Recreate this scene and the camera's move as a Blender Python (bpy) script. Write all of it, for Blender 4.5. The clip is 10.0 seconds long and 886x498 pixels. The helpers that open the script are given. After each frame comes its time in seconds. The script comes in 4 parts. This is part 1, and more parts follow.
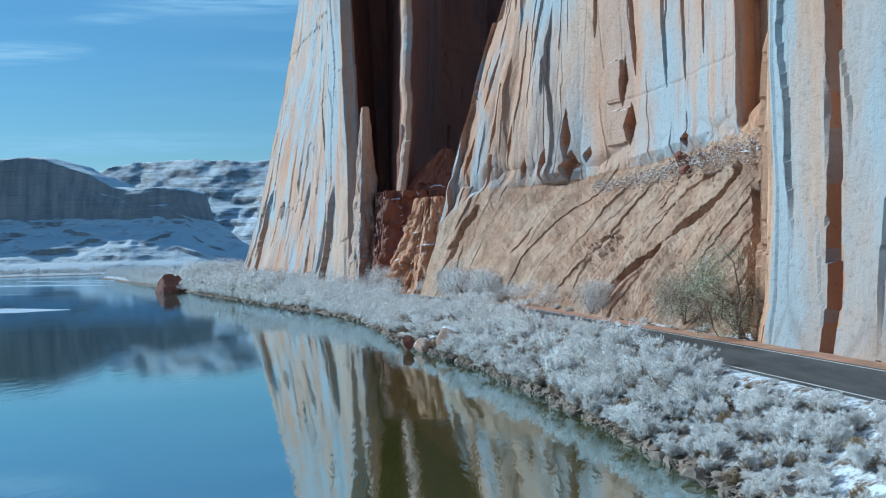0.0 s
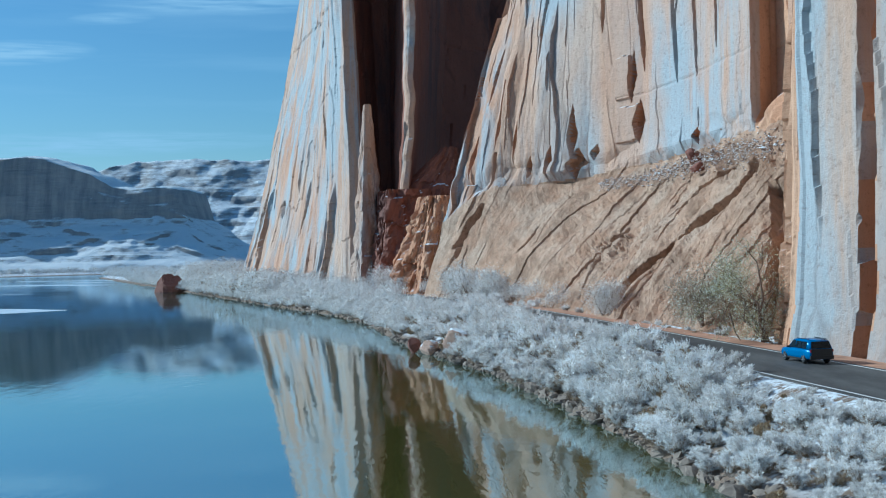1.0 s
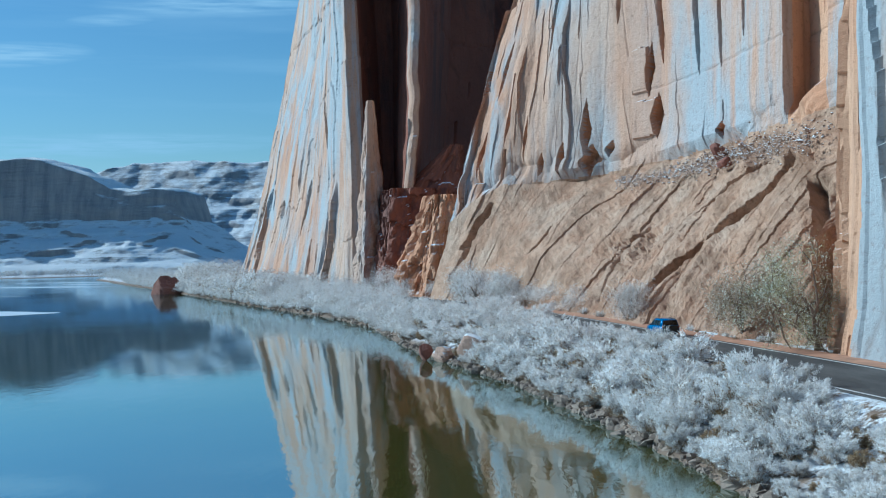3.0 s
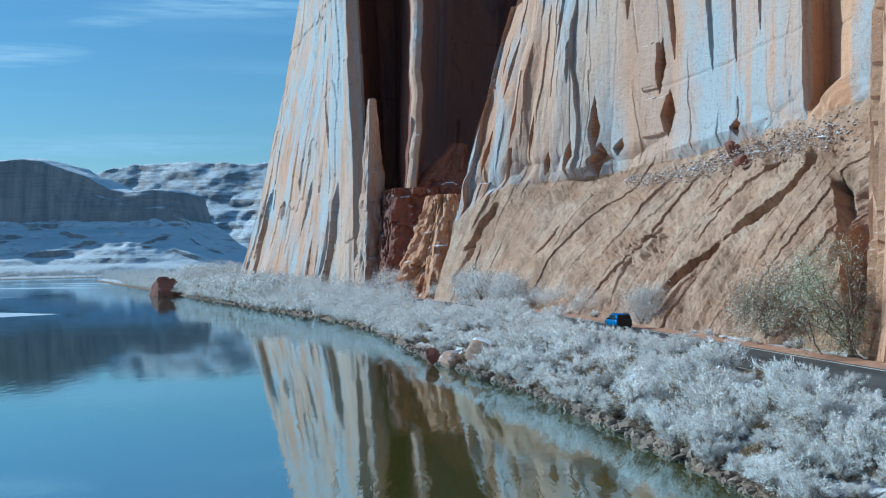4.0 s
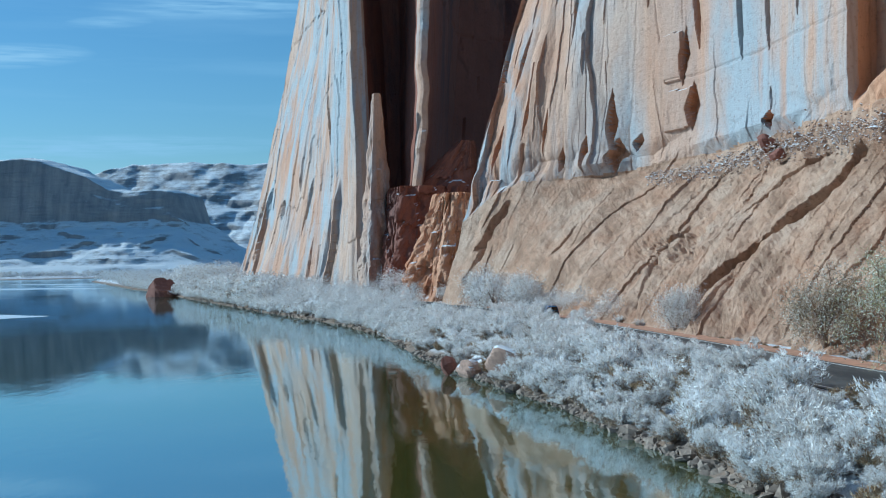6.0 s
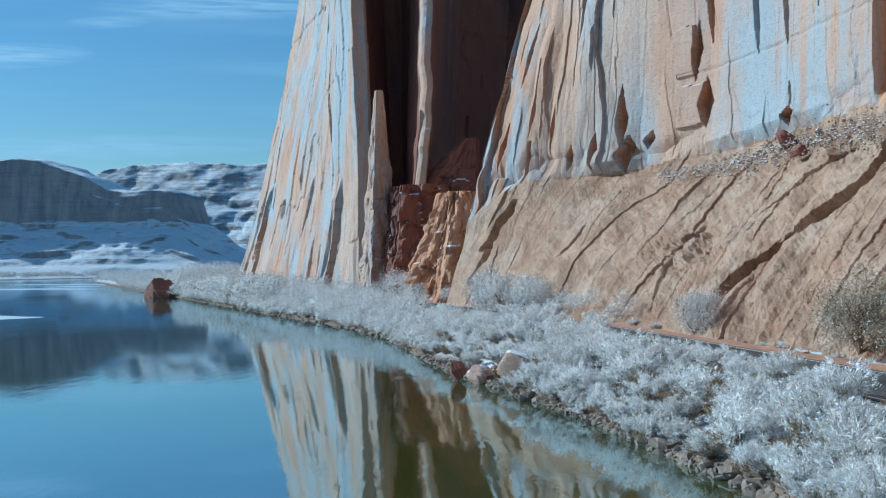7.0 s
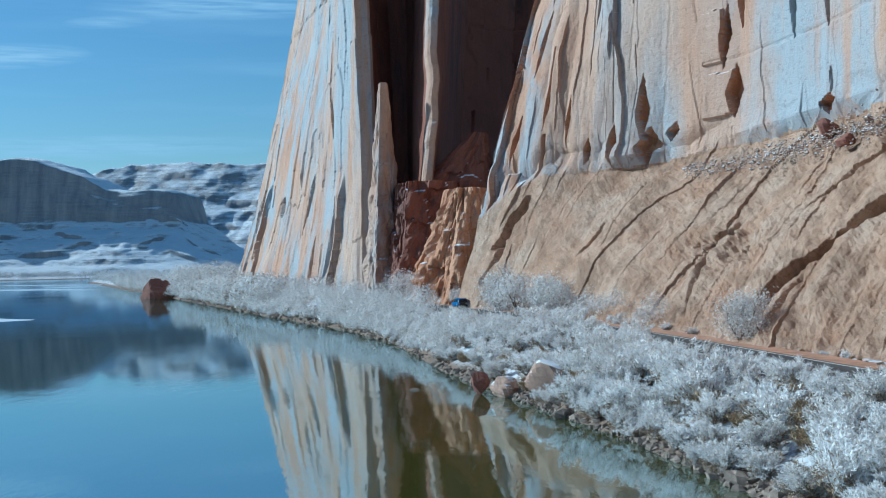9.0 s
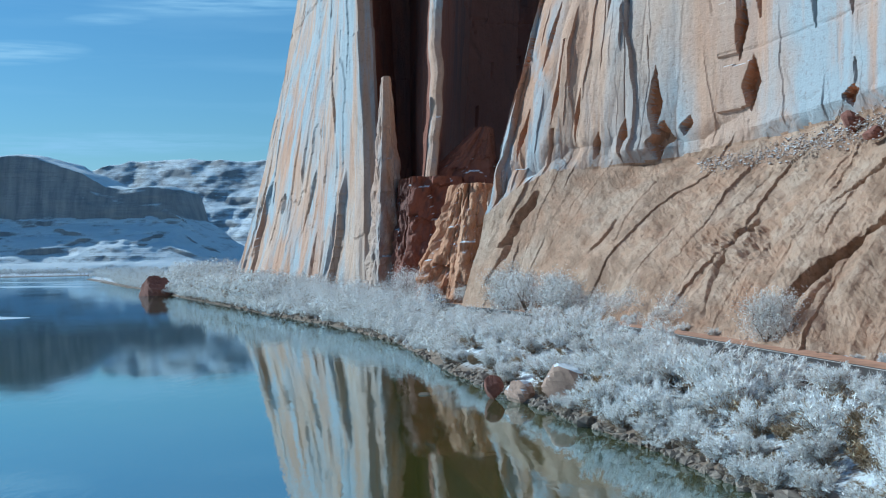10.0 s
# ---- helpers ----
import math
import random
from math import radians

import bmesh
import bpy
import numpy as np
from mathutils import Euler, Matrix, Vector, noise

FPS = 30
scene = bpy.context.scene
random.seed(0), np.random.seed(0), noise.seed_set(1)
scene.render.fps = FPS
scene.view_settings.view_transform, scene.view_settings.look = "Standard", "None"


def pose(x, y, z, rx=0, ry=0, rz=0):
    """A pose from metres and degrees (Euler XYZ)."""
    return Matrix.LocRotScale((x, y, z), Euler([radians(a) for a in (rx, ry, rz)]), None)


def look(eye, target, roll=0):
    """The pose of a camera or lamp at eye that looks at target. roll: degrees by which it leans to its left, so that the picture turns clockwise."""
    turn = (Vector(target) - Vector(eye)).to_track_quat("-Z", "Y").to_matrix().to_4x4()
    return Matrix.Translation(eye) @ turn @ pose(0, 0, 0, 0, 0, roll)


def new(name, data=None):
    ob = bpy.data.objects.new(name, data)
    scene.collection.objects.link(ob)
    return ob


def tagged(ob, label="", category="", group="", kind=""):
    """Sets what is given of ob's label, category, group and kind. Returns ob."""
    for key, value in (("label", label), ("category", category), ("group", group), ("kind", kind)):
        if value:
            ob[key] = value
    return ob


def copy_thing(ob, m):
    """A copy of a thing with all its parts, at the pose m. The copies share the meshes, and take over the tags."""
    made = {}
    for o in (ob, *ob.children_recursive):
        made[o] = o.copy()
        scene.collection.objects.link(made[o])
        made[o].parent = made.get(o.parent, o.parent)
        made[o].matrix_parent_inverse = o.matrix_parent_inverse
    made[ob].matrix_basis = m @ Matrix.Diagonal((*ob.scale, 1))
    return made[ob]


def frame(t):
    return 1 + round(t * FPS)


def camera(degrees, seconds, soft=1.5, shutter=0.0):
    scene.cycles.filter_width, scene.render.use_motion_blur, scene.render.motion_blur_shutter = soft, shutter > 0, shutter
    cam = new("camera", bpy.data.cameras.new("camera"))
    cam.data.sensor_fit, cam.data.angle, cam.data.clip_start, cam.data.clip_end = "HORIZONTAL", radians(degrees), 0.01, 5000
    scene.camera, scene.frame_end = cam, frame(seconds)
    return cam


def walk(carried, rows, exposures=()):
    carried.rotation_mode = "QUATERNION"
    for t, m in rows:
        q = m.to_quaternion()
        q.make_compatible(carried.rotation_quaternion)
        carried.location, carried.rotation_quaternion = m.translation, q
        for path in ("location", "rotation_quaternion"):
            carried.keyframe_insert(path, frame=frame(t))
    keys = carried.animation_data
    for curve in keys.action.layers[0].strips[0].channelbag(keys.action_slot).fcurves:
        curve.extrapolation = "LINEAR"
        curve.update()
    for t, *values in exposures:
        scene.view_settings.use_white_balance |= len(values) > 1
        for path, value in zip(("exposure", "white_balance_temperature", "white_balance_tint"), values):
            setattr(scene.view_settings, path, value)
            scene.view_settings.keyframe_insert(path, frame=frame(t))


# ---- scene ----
cam = camera(42.0, 10.0, soft=1.1)
PATH = [
    (0, (3.116, -10.391, 10.619), (3.171, 9.609, 10.767), -1.5),
    (0.5, (2.767, -8.480, 10.648), (2.822, 11.510, 10.791), -1.5),
    (1, (2.349, -6.209, 10.638), (2.404, 13.791, 10.781), -1.5),
    (1.5, (1.966, -4.230, 10.61), (2.026, 15.770, 10.758), -1.5),
    (2, (1.544, -2.065, 10.582), (1.610, 17.935, 10.736), -1.5),
    (2.5, (1.132, 0.212, 10.527), (1.209, 20.212, 10.691), -1.5),
    (4, (-0.004, 7.466, 10.345), (0.089, 27.456, 10.559), -1.3),
    (4.5, (-0.399, 9.906, 10.326), (-0.306, 29.896, 10.545), -1.3),
    (5, (-0.836, 12.345, 10.292), (-0.732, 32.345, 10.522), -1.2),
    (5.5, (-1.262, 14.727, 10.299), (-1.152, 34.717, 10.535), -1.2),
    (7, (-2.533, 22.038, 10.296), (-2.407, 42.038, 10.543), -1.1),
    (7.5, (-2.925, 24.527, 10.297), (-2.799, 44.527, 10.555), -1.1),
    (8, (-3.33, 27.117, 10.317), (-3.193, 47.107, 10.580), -1.1),
    (8.5, (-3.751, 29.611, 10.318), (-3.614, 49.601, 10.576), -1.1),
    (9, (-4.166, 32.024, 10.343), (-4.023, 52.014, 10.584), -1.2),
    (9.5, (-4.585, 34.528, 10.353), (-4.437, 54.518, 10.572), -1.1),
    (10, (-5.022, 36.934, 10.365), (-4.874, 56.934, 10.562), -1.1),
]
walk(cam, [(t, look(eye, target, roll)) for t, eye, target, roll in PATH], exposures=[(0, 0.1, 4560, -9), (10, 0.1, 4560, -9)])

# ---- light ----
SUN_FROM = Vector((-0.935, 0.355, 0.0)).normalized()
SUN_UP = 28.0
sun_way = Vector((SUN_FROM.x * math.cos(radians(SUN_UP)), SUN_FROM.y * math.cos(radians(SUN_UP)), math.sin(radians(SUN_UP))))
sun = new("sun", bpy.data.lights.new("sun", "SUN"))
sun.data.energy, sun.data.angle, sun.data.color = 4.5, radians(0.5), (1.0, 0.87, 0.73)
sun.matrix_world = look(sun_way * 300, (0, 0, 0))
world = bpy.data.worlds.new("sky")
scene.world = world
world.use_nodes = True


def build_sky():
    nt = world.node_tree
    nt.nodes.clear()
    out = nt.nodes.new("ShaderNodeOutputWorld")
    bg = nt.nodes.new("ShaderNodeBackground")
    sky = nt.nodes.new("ShaderNodeTexSky")
    sky.sky_type, sky.sun_disc = "NISHITA", False
    sky.sun_elevation, sky.sun_rotation = radians(SUN_UP), math.atan2(SUN_FROM.x, SUN_FROM.y)
    sky.air_density, sky.dust_density, sky.ozone_density = 1.2, 0.0, 4.0
    co = nt.nodes.new("ShaderNodeTexCoord")
    mp = nt.nodes.new("ShaderNodeMapping")
    mp.inputs["Scale"].default_value = (2.6, 2.6, 34.0)
    mp.inputs["Location"].default_value = (1.3, 0.4, 2.2)
    cloud = nt.nodes.new("ShaderNodeTexNoise")
    cloud.inputs["Scale"].default_value, cloud.inputs["Detail"].default_value = 1.5, 6.0
    ramp = nt.nodes.new("ShaderNodeValToRGB")
    ramp.color_ramp.elements[0].position, ramp.color_ramp.elements[1].position = 0.5, 0.78
    ramp.color_ramp.elements[1].color = (0.55, 0.55, 0.55, 1)
    mix = nt.nodes.new("ShaderNodeMix")
    mix.data_type = "RGBA"
    mix.inputs["B"].default_value = (5.6, 7.2, 8.4, 1)
    nt.links.new(co.outputs["Generated"], mp.inputs["Vector"])
    nt.links.new(mp.outputs["Vector"], cloud.inputs["Vector"])
    nt.links.new(cloud.outputs["Fac"], ramp.inputs["Fac"])
    def calc(op, a, b):
        m = nt.nodes.new("ShaderNodeMath")
        m.operation = op
        for i, v in enumerate((a, b)):
            if isinstance(v, (int, float)):
                m.inputs[i].default_value = v
            else:
                nt.links.new(v, m.inputs[i])
        return m.outputs[0]

    # thin cloud streaks low over the far mesas: bearing, height, half length, half thickness, density
    sep = nt.nodes.new("ShaderNodeSeparateXYZ")
    nt.links.new(co.outputs["Generated"], sep.inputs[0])
    east, high = calc("DIVIDE", sep.outputs[0], sep.outputs[1]), calc("DIVIDE", sep.outputs[2], sep.outputs[1])
    wisp = nt.nodes.new("ShaderNodeTexNoise")
    wisp.inputs["Scale"].default_value, wisp.inputs["Detail"].default_value = 9.0, 7.0
    nt.links.new(mp.outputs["Vector"], wisp.inputs["Vector"])
    total = calc("MULTIPLY", ramp.outputs["Color"], 0.45)
    for az, el, long, thick, dense in ((-0.31, 0.106, 0.19, 0.012, 0.95), (-0.365, 0.187, 0.075, 0.012, 1.2), (-0.18, 0.229, 0.12, 0.016, 0.9), (-0.28, 0.2145, 0.04, 0.006, 0.6)):
        dx, dz = calc("DIVIDE", calc("SUBTRACT", east, az), long), calc("DIVIDE", calc("SUBTRACT", high, el), thick)
        fade = calc("MAXIMUM", calc("SUBTRACT", 1.0, calc("ADD", calc("MULTIPLY", dx, dx), calc("MULTIPLY", dz, dz))), 0.0)
        puff = calc("MULTIPLY", calc("MAXIMUM", calc("SUBTRACT", wisp.outputs["Fac"], 0.28), 0.0), 2.2 * dense)
        total = calc("ADD", total, calc("MULTIPLY", fade, puff))
    nt.links.new(calc("MINIMUM", total, 0.8), mix.inputs["Factor"])
    nt.links.new(sky.outputs["Color"], mix.inputs["A"])
    nt.links.new(mix.outputs["Result"], bg.inputs["Color"])
    bg.inputs["Strength"].default_value = 0.07
    nt.links.new(bg.outputs["Background"], out.inputs["Surface"])


build_sky()


# ---- materials ----
class Mat:
    """A small wrapper that strings nodes together for one material."""

    def __init__(self, name, rough=0.8, metal=0.0):
        self.m = bpy.data.materials.new(name)
        self.m.use_nodes = True
        self.nt = self.m.node_tree
        self.p = self.nt.nodes["Principled BSDF"]
        self.p.inputs["Roughness"].default_value = rough
        self.p.inputs["Metallic"].default_value = metal
        self.geo = self.nt.nodes.new("ShaderNodeNewGeometry")
        self.obj = self.nt.nodes.new("ShaderNodeObjectInfo")

    def link(self, a, b):
        self.nt.links.new(a, b)

    def place(self, scale, turn=(0, 0, 0)):
        mp = self.nt.nodes.new("ShaderNodeMapping")
        mp.inputs["Scale"].default_value = scale
        mp.inputs["Rotation"].default_value = turn
        self.link(self.geo.outputs["Position"], mp.inputs["Vector"])
        return mp.outputs["Vector"]

    def noise(self, vec, scale=1.0, detail=4.0, rough=0.55, distort=0.0):
        n = self.nt.nodes.new("ShaderNodeTexNoise")
        n.inputs["Scale"].default_value, n.inputs["Detail"].default_value = scale, detail
        n.inputs["Roughness"].default_value, n.inputs["Distortion"].default_value = rough, distort
        self.link(vec, n.inputs["Vector"])
        return n.outputs["Fac"]

    def ramp(self, fac, *stops):
        r = self.nt.nodes.new("ShaderNodeValToRGB")
        e = r.color_ramp.elements
        while len(e) < len(stops):
            e.new(0.5)
        for el, (pos, col) in zip(e, stops):
            el.position = pos
            el.color = (*col, 1) if isinstance(col, tuple) else (col, col, col, 1)
        self.link(fac, r.inputs["Fac"])
        return r.outputs["Color"]

    def mix(self, fac, a, b, mode="MIX"):
        n = self.nt.nodes.new("ShaderNodeMix")
        n.data_type, n.blend_type = "RGBA", mode
        for key, v in (("Factor", fac), ("A", a), ("B", b)):
            if isinstance(v, tuple):
                n.inputs[key].default_value = (*v, 1)
            elif isinstance(v, (int, float)):
                n.inputs[key].default_value = v
            else:
                self.link(v, n.inputs[key])
        return n.outputs["Result"]

    def math(self, op, a, b=0.0):
        n = self.nt.nodes.new("ShaderNodeMath")
        n.operation = op
        for i, v in enumerate((a, b)):
            if isinstance(v, (int, float)):
                n.inputs[i].default_value = v
            else:
                self.link(v, n.inputs[i])
        return n.outputs[0]

    def axis(self, vec, k):
        n = self.nt.nodes.new("ShaderNodeSeparateXYZ")
        self.link(vec, n.inputs[0])
        return n.outputs[k]

    def bump(self, height, strength, dist):
        b = self.nt.nodes.new("ShaderNodeBump")
        b.inputs["Strength"].default_value, b.inputs["Distance"].default_value = strength, dist
        self.link(height, b.inputs["Height"])
        self.link(b.outputs["Normal"], self.p.inputs["Normal"])

    def colour(self, c):
        if isinstance(c, tuple):
            self.p.inputs["Base Color"].default_value = (*c, 1)
        else:
            self.link(c, self.p.inputs["Base Color"])
        return self


def sandstone(name, pale, tan, grey, amount):
    """Sandstone wall with upright streaks of desert varnish."""
    k = Mat(name, 0.85)
    broad = k.noise(k.place((0.05, 0.035, 0.03)), 1.0, 5, 0.6)
    streak = k.noise(k.place((0.2, 0.075, 0.012)), 1.0, 8, 0.62, 0.4)
    fine = k.noise(k.place((1.5, 0.9, 0.06)), 1.0, 6, 0.68)
    grain = k.noise(k.place((0.9, 0.6, 0.9)), 2.0, 8, 0.74)
    zone = k.noise(k.place((0.035, 0.022, 0.014)), 1.3, 4, 0.6, 0.3)
    base = k.mix(k.ramp(broad, (0.36, 0.0), (0.64, 1.0)), tan, pale)
    base = k.mix(k.ramp(fine, (0.48, 0.0), (0.75, 0.3)), base, tuple(0.66 * c for c in tan))
    coat = k.math("MULTIPLY", k.ramp(streak, (amount - 0.03, 0.0), (amount + 0.09, 0.95)), k.ramp(zone, (0.4, 0.15), (0.53, 1.0)))
    base = k.mix(coat, base, grey)
    base = k.mix(k.math("MULTIPLY", k.ramp(fine, (0.3, 0.4), (0.44, 0.0)), k.ramp(zone, (0.42, 0.0), (0.6, 1.0))), base, tuple(min(1, 1.15 * c) for c in grey))
    base = k.mix(k.ramp(grain, (0.3, 0.6), (0.46, 0.0)), base, tuple(0.4 * c for c in tan))
    vec = k.nt.nodes.new("ShaderNodeMix")
    vec.data_type, vec.blend_type = "RGBA", "ADD"
    vec.inputs["Factor"].default_value = 0.13
    k.link(k.place((0.2, 0.1, 0.022)), vec.inputs["A"])
    wob = k.nt.nodes.new("ShaderNodeTexNoise")
    wob.inputs["Scale"].default_value, wob.inputs["Detail"].default_value = 0.35, 6.0
    k.link(k.geo.outputs["Position"], wob.inputs["Vector"])
    k.link(wob.outputs["Color"], vec.inputs["B"])
    cell = k.nt.nodes.new("ShaderNodeTexVoronoi")
    cell.feature = "DISTANCE_TO_EDGE"
    cell.inputs["Scale"].default_value = 1.0
    k.link(vec.outputs["Result"], cell.inputs["Vector"])
    joint = k.math("MULTIPLY", k.ramp(cell.outputs["Distance"], (0.0, 1.0), (0.035, 0.0)), k.ramp(broad, (0.46, 0.0), (0.56, 0.35)))
    base = k.mix(joint, base, tuple(0.3 * c for c in tan))
    up = k.axis(k.geo.outputs["Normal"], 2)
    snow = k.math("MULTIPLY", k.ramp(up, (0.78, 0.0), (0.9, 1.0)), k.ramp(grain, (0.4, 0.0), (0.5, 1.0)))
    k.colour(k.mix(snow, base, (0.8, 0.84, 0.88)))
    k.bump(k.math("SUBTRACT", k.math("ADD", k.math("MULTIPLY", fine, 0.5), grain), joint), 0.6, 0.5)
    return k.m


def slickrock():
    """Bare tan rock slope with streaks that run down its fall line."""
    k = Mat("slickrock", 0.88)
    run = k.place((0.5, 0.16, 0.12), (0, 0, 0.5))
    a = k.noise(run, 1.0, 6, 0.65, 0.4)
    b = k.noise(k.place((0.12, 0.12, 0.12)), 1.0, 5, 0.6)
    g = k.noise(k.place((1.4, 1.4, 1.4)), 1.5, 7, 0.72)
    base = k.mix(k.ramp(a, (0.35, 0.0), (0.65, 1.0)), (0.41, 0.235, 0.14), (0.54, 0.365, 0.25))
    base = k.mix(k.ramp(b, (0.45, 0.0), (0.62, 0.6)), base, (0.52, 0.39, 0.29))
    c = k.noise(k.place((0.3, 0.1, 0.16), (0, 0, 0.5)), 1.0, 9, 0.75, 0.6)
    base = k.mix(k.ramp(c, (0.47, 0.0), (0.6, 0.75)), base, (0.27, 0.165, 0.1))
    base = k.mix(k.ramp(g, (0.32, 0.7), (0.45, 0.0)), base, (0.2, 0.11, 0.065))
    base = k.mix(k.ramp(a, (0.3, 0.45), (0.4, 0.0)), base, (0.24, 0.125, 0.07))
    base = k.mix(k.ramp(g, (0.72, 0.0), (0.78, 0.5)), base, (0.7, 0.72, 0.74))
    k.colour(base)
    k.bump(k.math("ADD", k.math("MULTIPLY", g, 1.4), k.math("MULTIPLY", a, 1.2)), 0.7, 0.55)
    return k.m


def simple(name, col, rough=0.7, vary=0.25, size=3.0, metal=0.0, relief=0.02):
    k = Mat(name, rough, metal)
    n = k.noise(k.place((size, size, size)), 1.0, 5, 0.65)
    dark = tuple(c * (1 - vary) for c in col)
    lite = tuple(min(1, c * (1 + vary)) for c in col)
    k.colour(k.mix(k.ramp(n, (0.3, 0.0), (0.7, 1.0)), dark, lite))
    if relief:
        k.bump(n, 0.5, relief)
    return k.m


def ground_mat():
    k = Mat("bank_soil", 0.95)
    n = k.noise(k.place((0.5, 0.5, 0.5)), 1.0, 7, 0.7)
    f = k.noise(k.place((4, 4, 4)), 1.0, 5, 0.7)
    soil = k.mix(k.ramp(f, (0.3, 0.0), (0.7, 1.0)), (0.13, 0.095, 0.07), (0.29, 0.21, 0.15))
    snow = k.ramp(k.math("ADD", n, k.math("MULTIPLY", f, 0.3)), (0.56, 0.0), (0.68, 1.0))
    height = k.axis(k.geo.outputs["Position"], 2)
    dry = k.ramp(k.math("MULTIPLY", height, 0.2), (0.1, 0.0), (0.22, 1.0))
    k.colour(k.mix(k.math("MULTIPLY", snow, dry), soil, (0.78, 0.82, 0.87)))
    k.bump(k.math("ADD", n, f), 0.7, 0.12)
    return k.m


def water_mat():
    """Calm silty river: olive depth under a mirror that strengthens towards a grazing view."""
    k = Mat("river_water", 0.04)
    nt = k.nt
    n = k.noise(k.place((0.05, 0.02, 1)), 1.0, 3, 0.5)
    tone = k.mix(k.ramp(n, (0.4, 0.0), (0.6, 1.0)), (0.08, 0.08, 0.016), (0.11, 0.105, 0.024))
    r = k.noise(k.place((0.9, 0.28, 1)), 1.0, 4, 0.6)
    r2 = k.noise(k.place((0.03, 0.03, 1)), 1.0, 2, 0.5)
    b = nt.nodes.new("ShaderNodeBump")
    b.inputs["Strength"].default_value, b.inputs["Distance"].default_value = 0.25, 0.075
    k.link(k.math("MULTIPLY", r, k.ramp(r2, (0.35, 0.15), (0.7, 1.0))), b.inputs["Height"])
    deep, gloss = nt.nodes.new("ShaderNodeBsdfDiffuse"), nt.nodes.new("ShaderNodeBsdfGlossy")
    gloss.inputs["Roughness"].default_value = 0.035
    gloss.inputs["Color"].default_value = (0.76, 0.9, 1.0, 1)
    fres, mixer = nt.nodes.new("ShaderNodeFresnel"), nt.nodes.new("ShaderNodeMixShader")
    fres.inputs["IOR"].default_value = 1.33
    k.link(tone, deep.inputs["Color"])
    for node in (gloss, fres):
        k.link(b.outputs["Normal"], node.inputs["Normal"])
    k.link(k.math("ADD", k.math("MULTIPLY", fres.outputs[0], 0.5), 0.48), mixer.inputs[0])
    k.link(deep.outputs[0], mixer.inputs[1])
    k.link(gloss.outputs[0], mixer.inputs[2])
    k.link(mixer.outputs[0], nt.nodes["Material Output"].inputs["Surface"])
    return k.m


def frost_mat(name, white, brown, share):
    k = Mat(name, 0.8)
    rnd = k.geo.outputs["Random Per Island"]
    tone = k.mix(k.ramp(rnd, (share - 0.12, 0.0), (share + 0.12, 1.0)), white, brown)
    tone = k.mix(k.ramp(k.obj.outputs["Random"], (0.0, 0.0), (1.0, 0.25)), tone, tuple(0.6 * c for c in brown))
    k.colour(tone)
    return k.m


def hill_mat(name, bare):
    k = Mat(name, 0.9)
    n = k.noise(k.place((0.035, 0.012, 0.11)), 1.0, 12, 0.8)
    s = k.noise(k.place((0.05, 0.02, 0.006)), 1.0, 6, 0.65)
    band = k.noise(k.place((0.004, 0.002, 0.09)), 1.0, 5, 0.6)
    # rock colour lifted and cooled to stand in for distant haze
    rock = k.mix(k.ramp(s, (0.35, 0.0), (0.65, 1.0)), (0.26, 0.265, 0.28), (0.45, 0.42, 0.41))
    up = k.axis(k.geo.outputs["Normal"], 2)
    lay = k.math("ADD", k.math("MULTIPLY", up, 1.2), k.math("MULTIPLY", k.math("ADD", k.math("MULTIPLY", n, 1.6), band), 0.6))
    k.colour(k.mix(k.ramp(k.math("MULTIPLY", lay, 0.5), (bare, 0.0), (bare + 0.12, 1.0)), rock, (0.88, 0.91, 0.94)))
    k.bump(k.math("ADD", n, k.math("MULTIPLY", band, 0.6)), 0.8, 12.0)
    return k.m


M_WALL = sandstone("varnished_sandstone", (0.515, 0.36, 0.265), (0.455, 0.25, 0.15), (0.345, 0.378, 0.408), 0.45)
M_PILLAR = sandstone("blue_grey_varnished_sandstone", (0.49, 0.36, 0.28), (0.43, 0.27, 0.18), (0.345, 0.375, 0.4), 0.41)
# red sandstone darkened in its colour to hold the alcove's shade
M_SHADE = sandstone("red_sandstone_painted_shade", (0.26, 0.1, 0.06), (0.2, 0.07, 0.042), (0.12, 0.06, 0.048), 0.55)
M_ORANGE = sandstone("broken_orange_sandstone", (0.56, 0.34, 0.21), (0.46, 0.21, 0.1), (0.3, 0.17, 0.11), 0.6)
M_SLOPE = slickrock()
M_GROUND = ground_mat()
M_WATER = water_mat()
M_HILL = hill_mat("hazed_mesa_rock_and_snow", 0.75)
M_DOME = hill_mat("hazed_slickrock_domes_and_snow", 0.83)
M_FROST = frost_mat("frosted_twigs", (0.96, 0.955, 0.95), (0.44, 0.34, 0.23), 0.85)
M_DRY = frost_mat("dry_grass", (0.55, 0.47, 0.33), (0.32, 0.2, 0.09), 0.45)
M_BRUSH = frost_mat("bare_brush", (0.42, 0.33, 0.22), (0.2, 0.13, 0.075), 0.5)
M_GREEN = frost_mat("frosted_green_foliage", (0.74, 0.75, 0.64), (0.4, 0.36, 0.17), 0.55)
M_BARE = frost_mat("frosted_bare_twigs", (0.66, 0.63, 0.56), (0.36, 0.27, 0.16), 0.45)
M_TWIG = simple("bare_twigs", (0.2, 0.14, 0.1), 0.9, 0.3, 6, relief=0)


# ---- building helpers ----
def part(name, data, material, parent=None, label=""):
    ob = new(name, data)
    if material and not data.materials:
        data.materials.append(material)
    if parent:
        ob.parent = parent
    if label:
        ob["label"] = label
    return ob


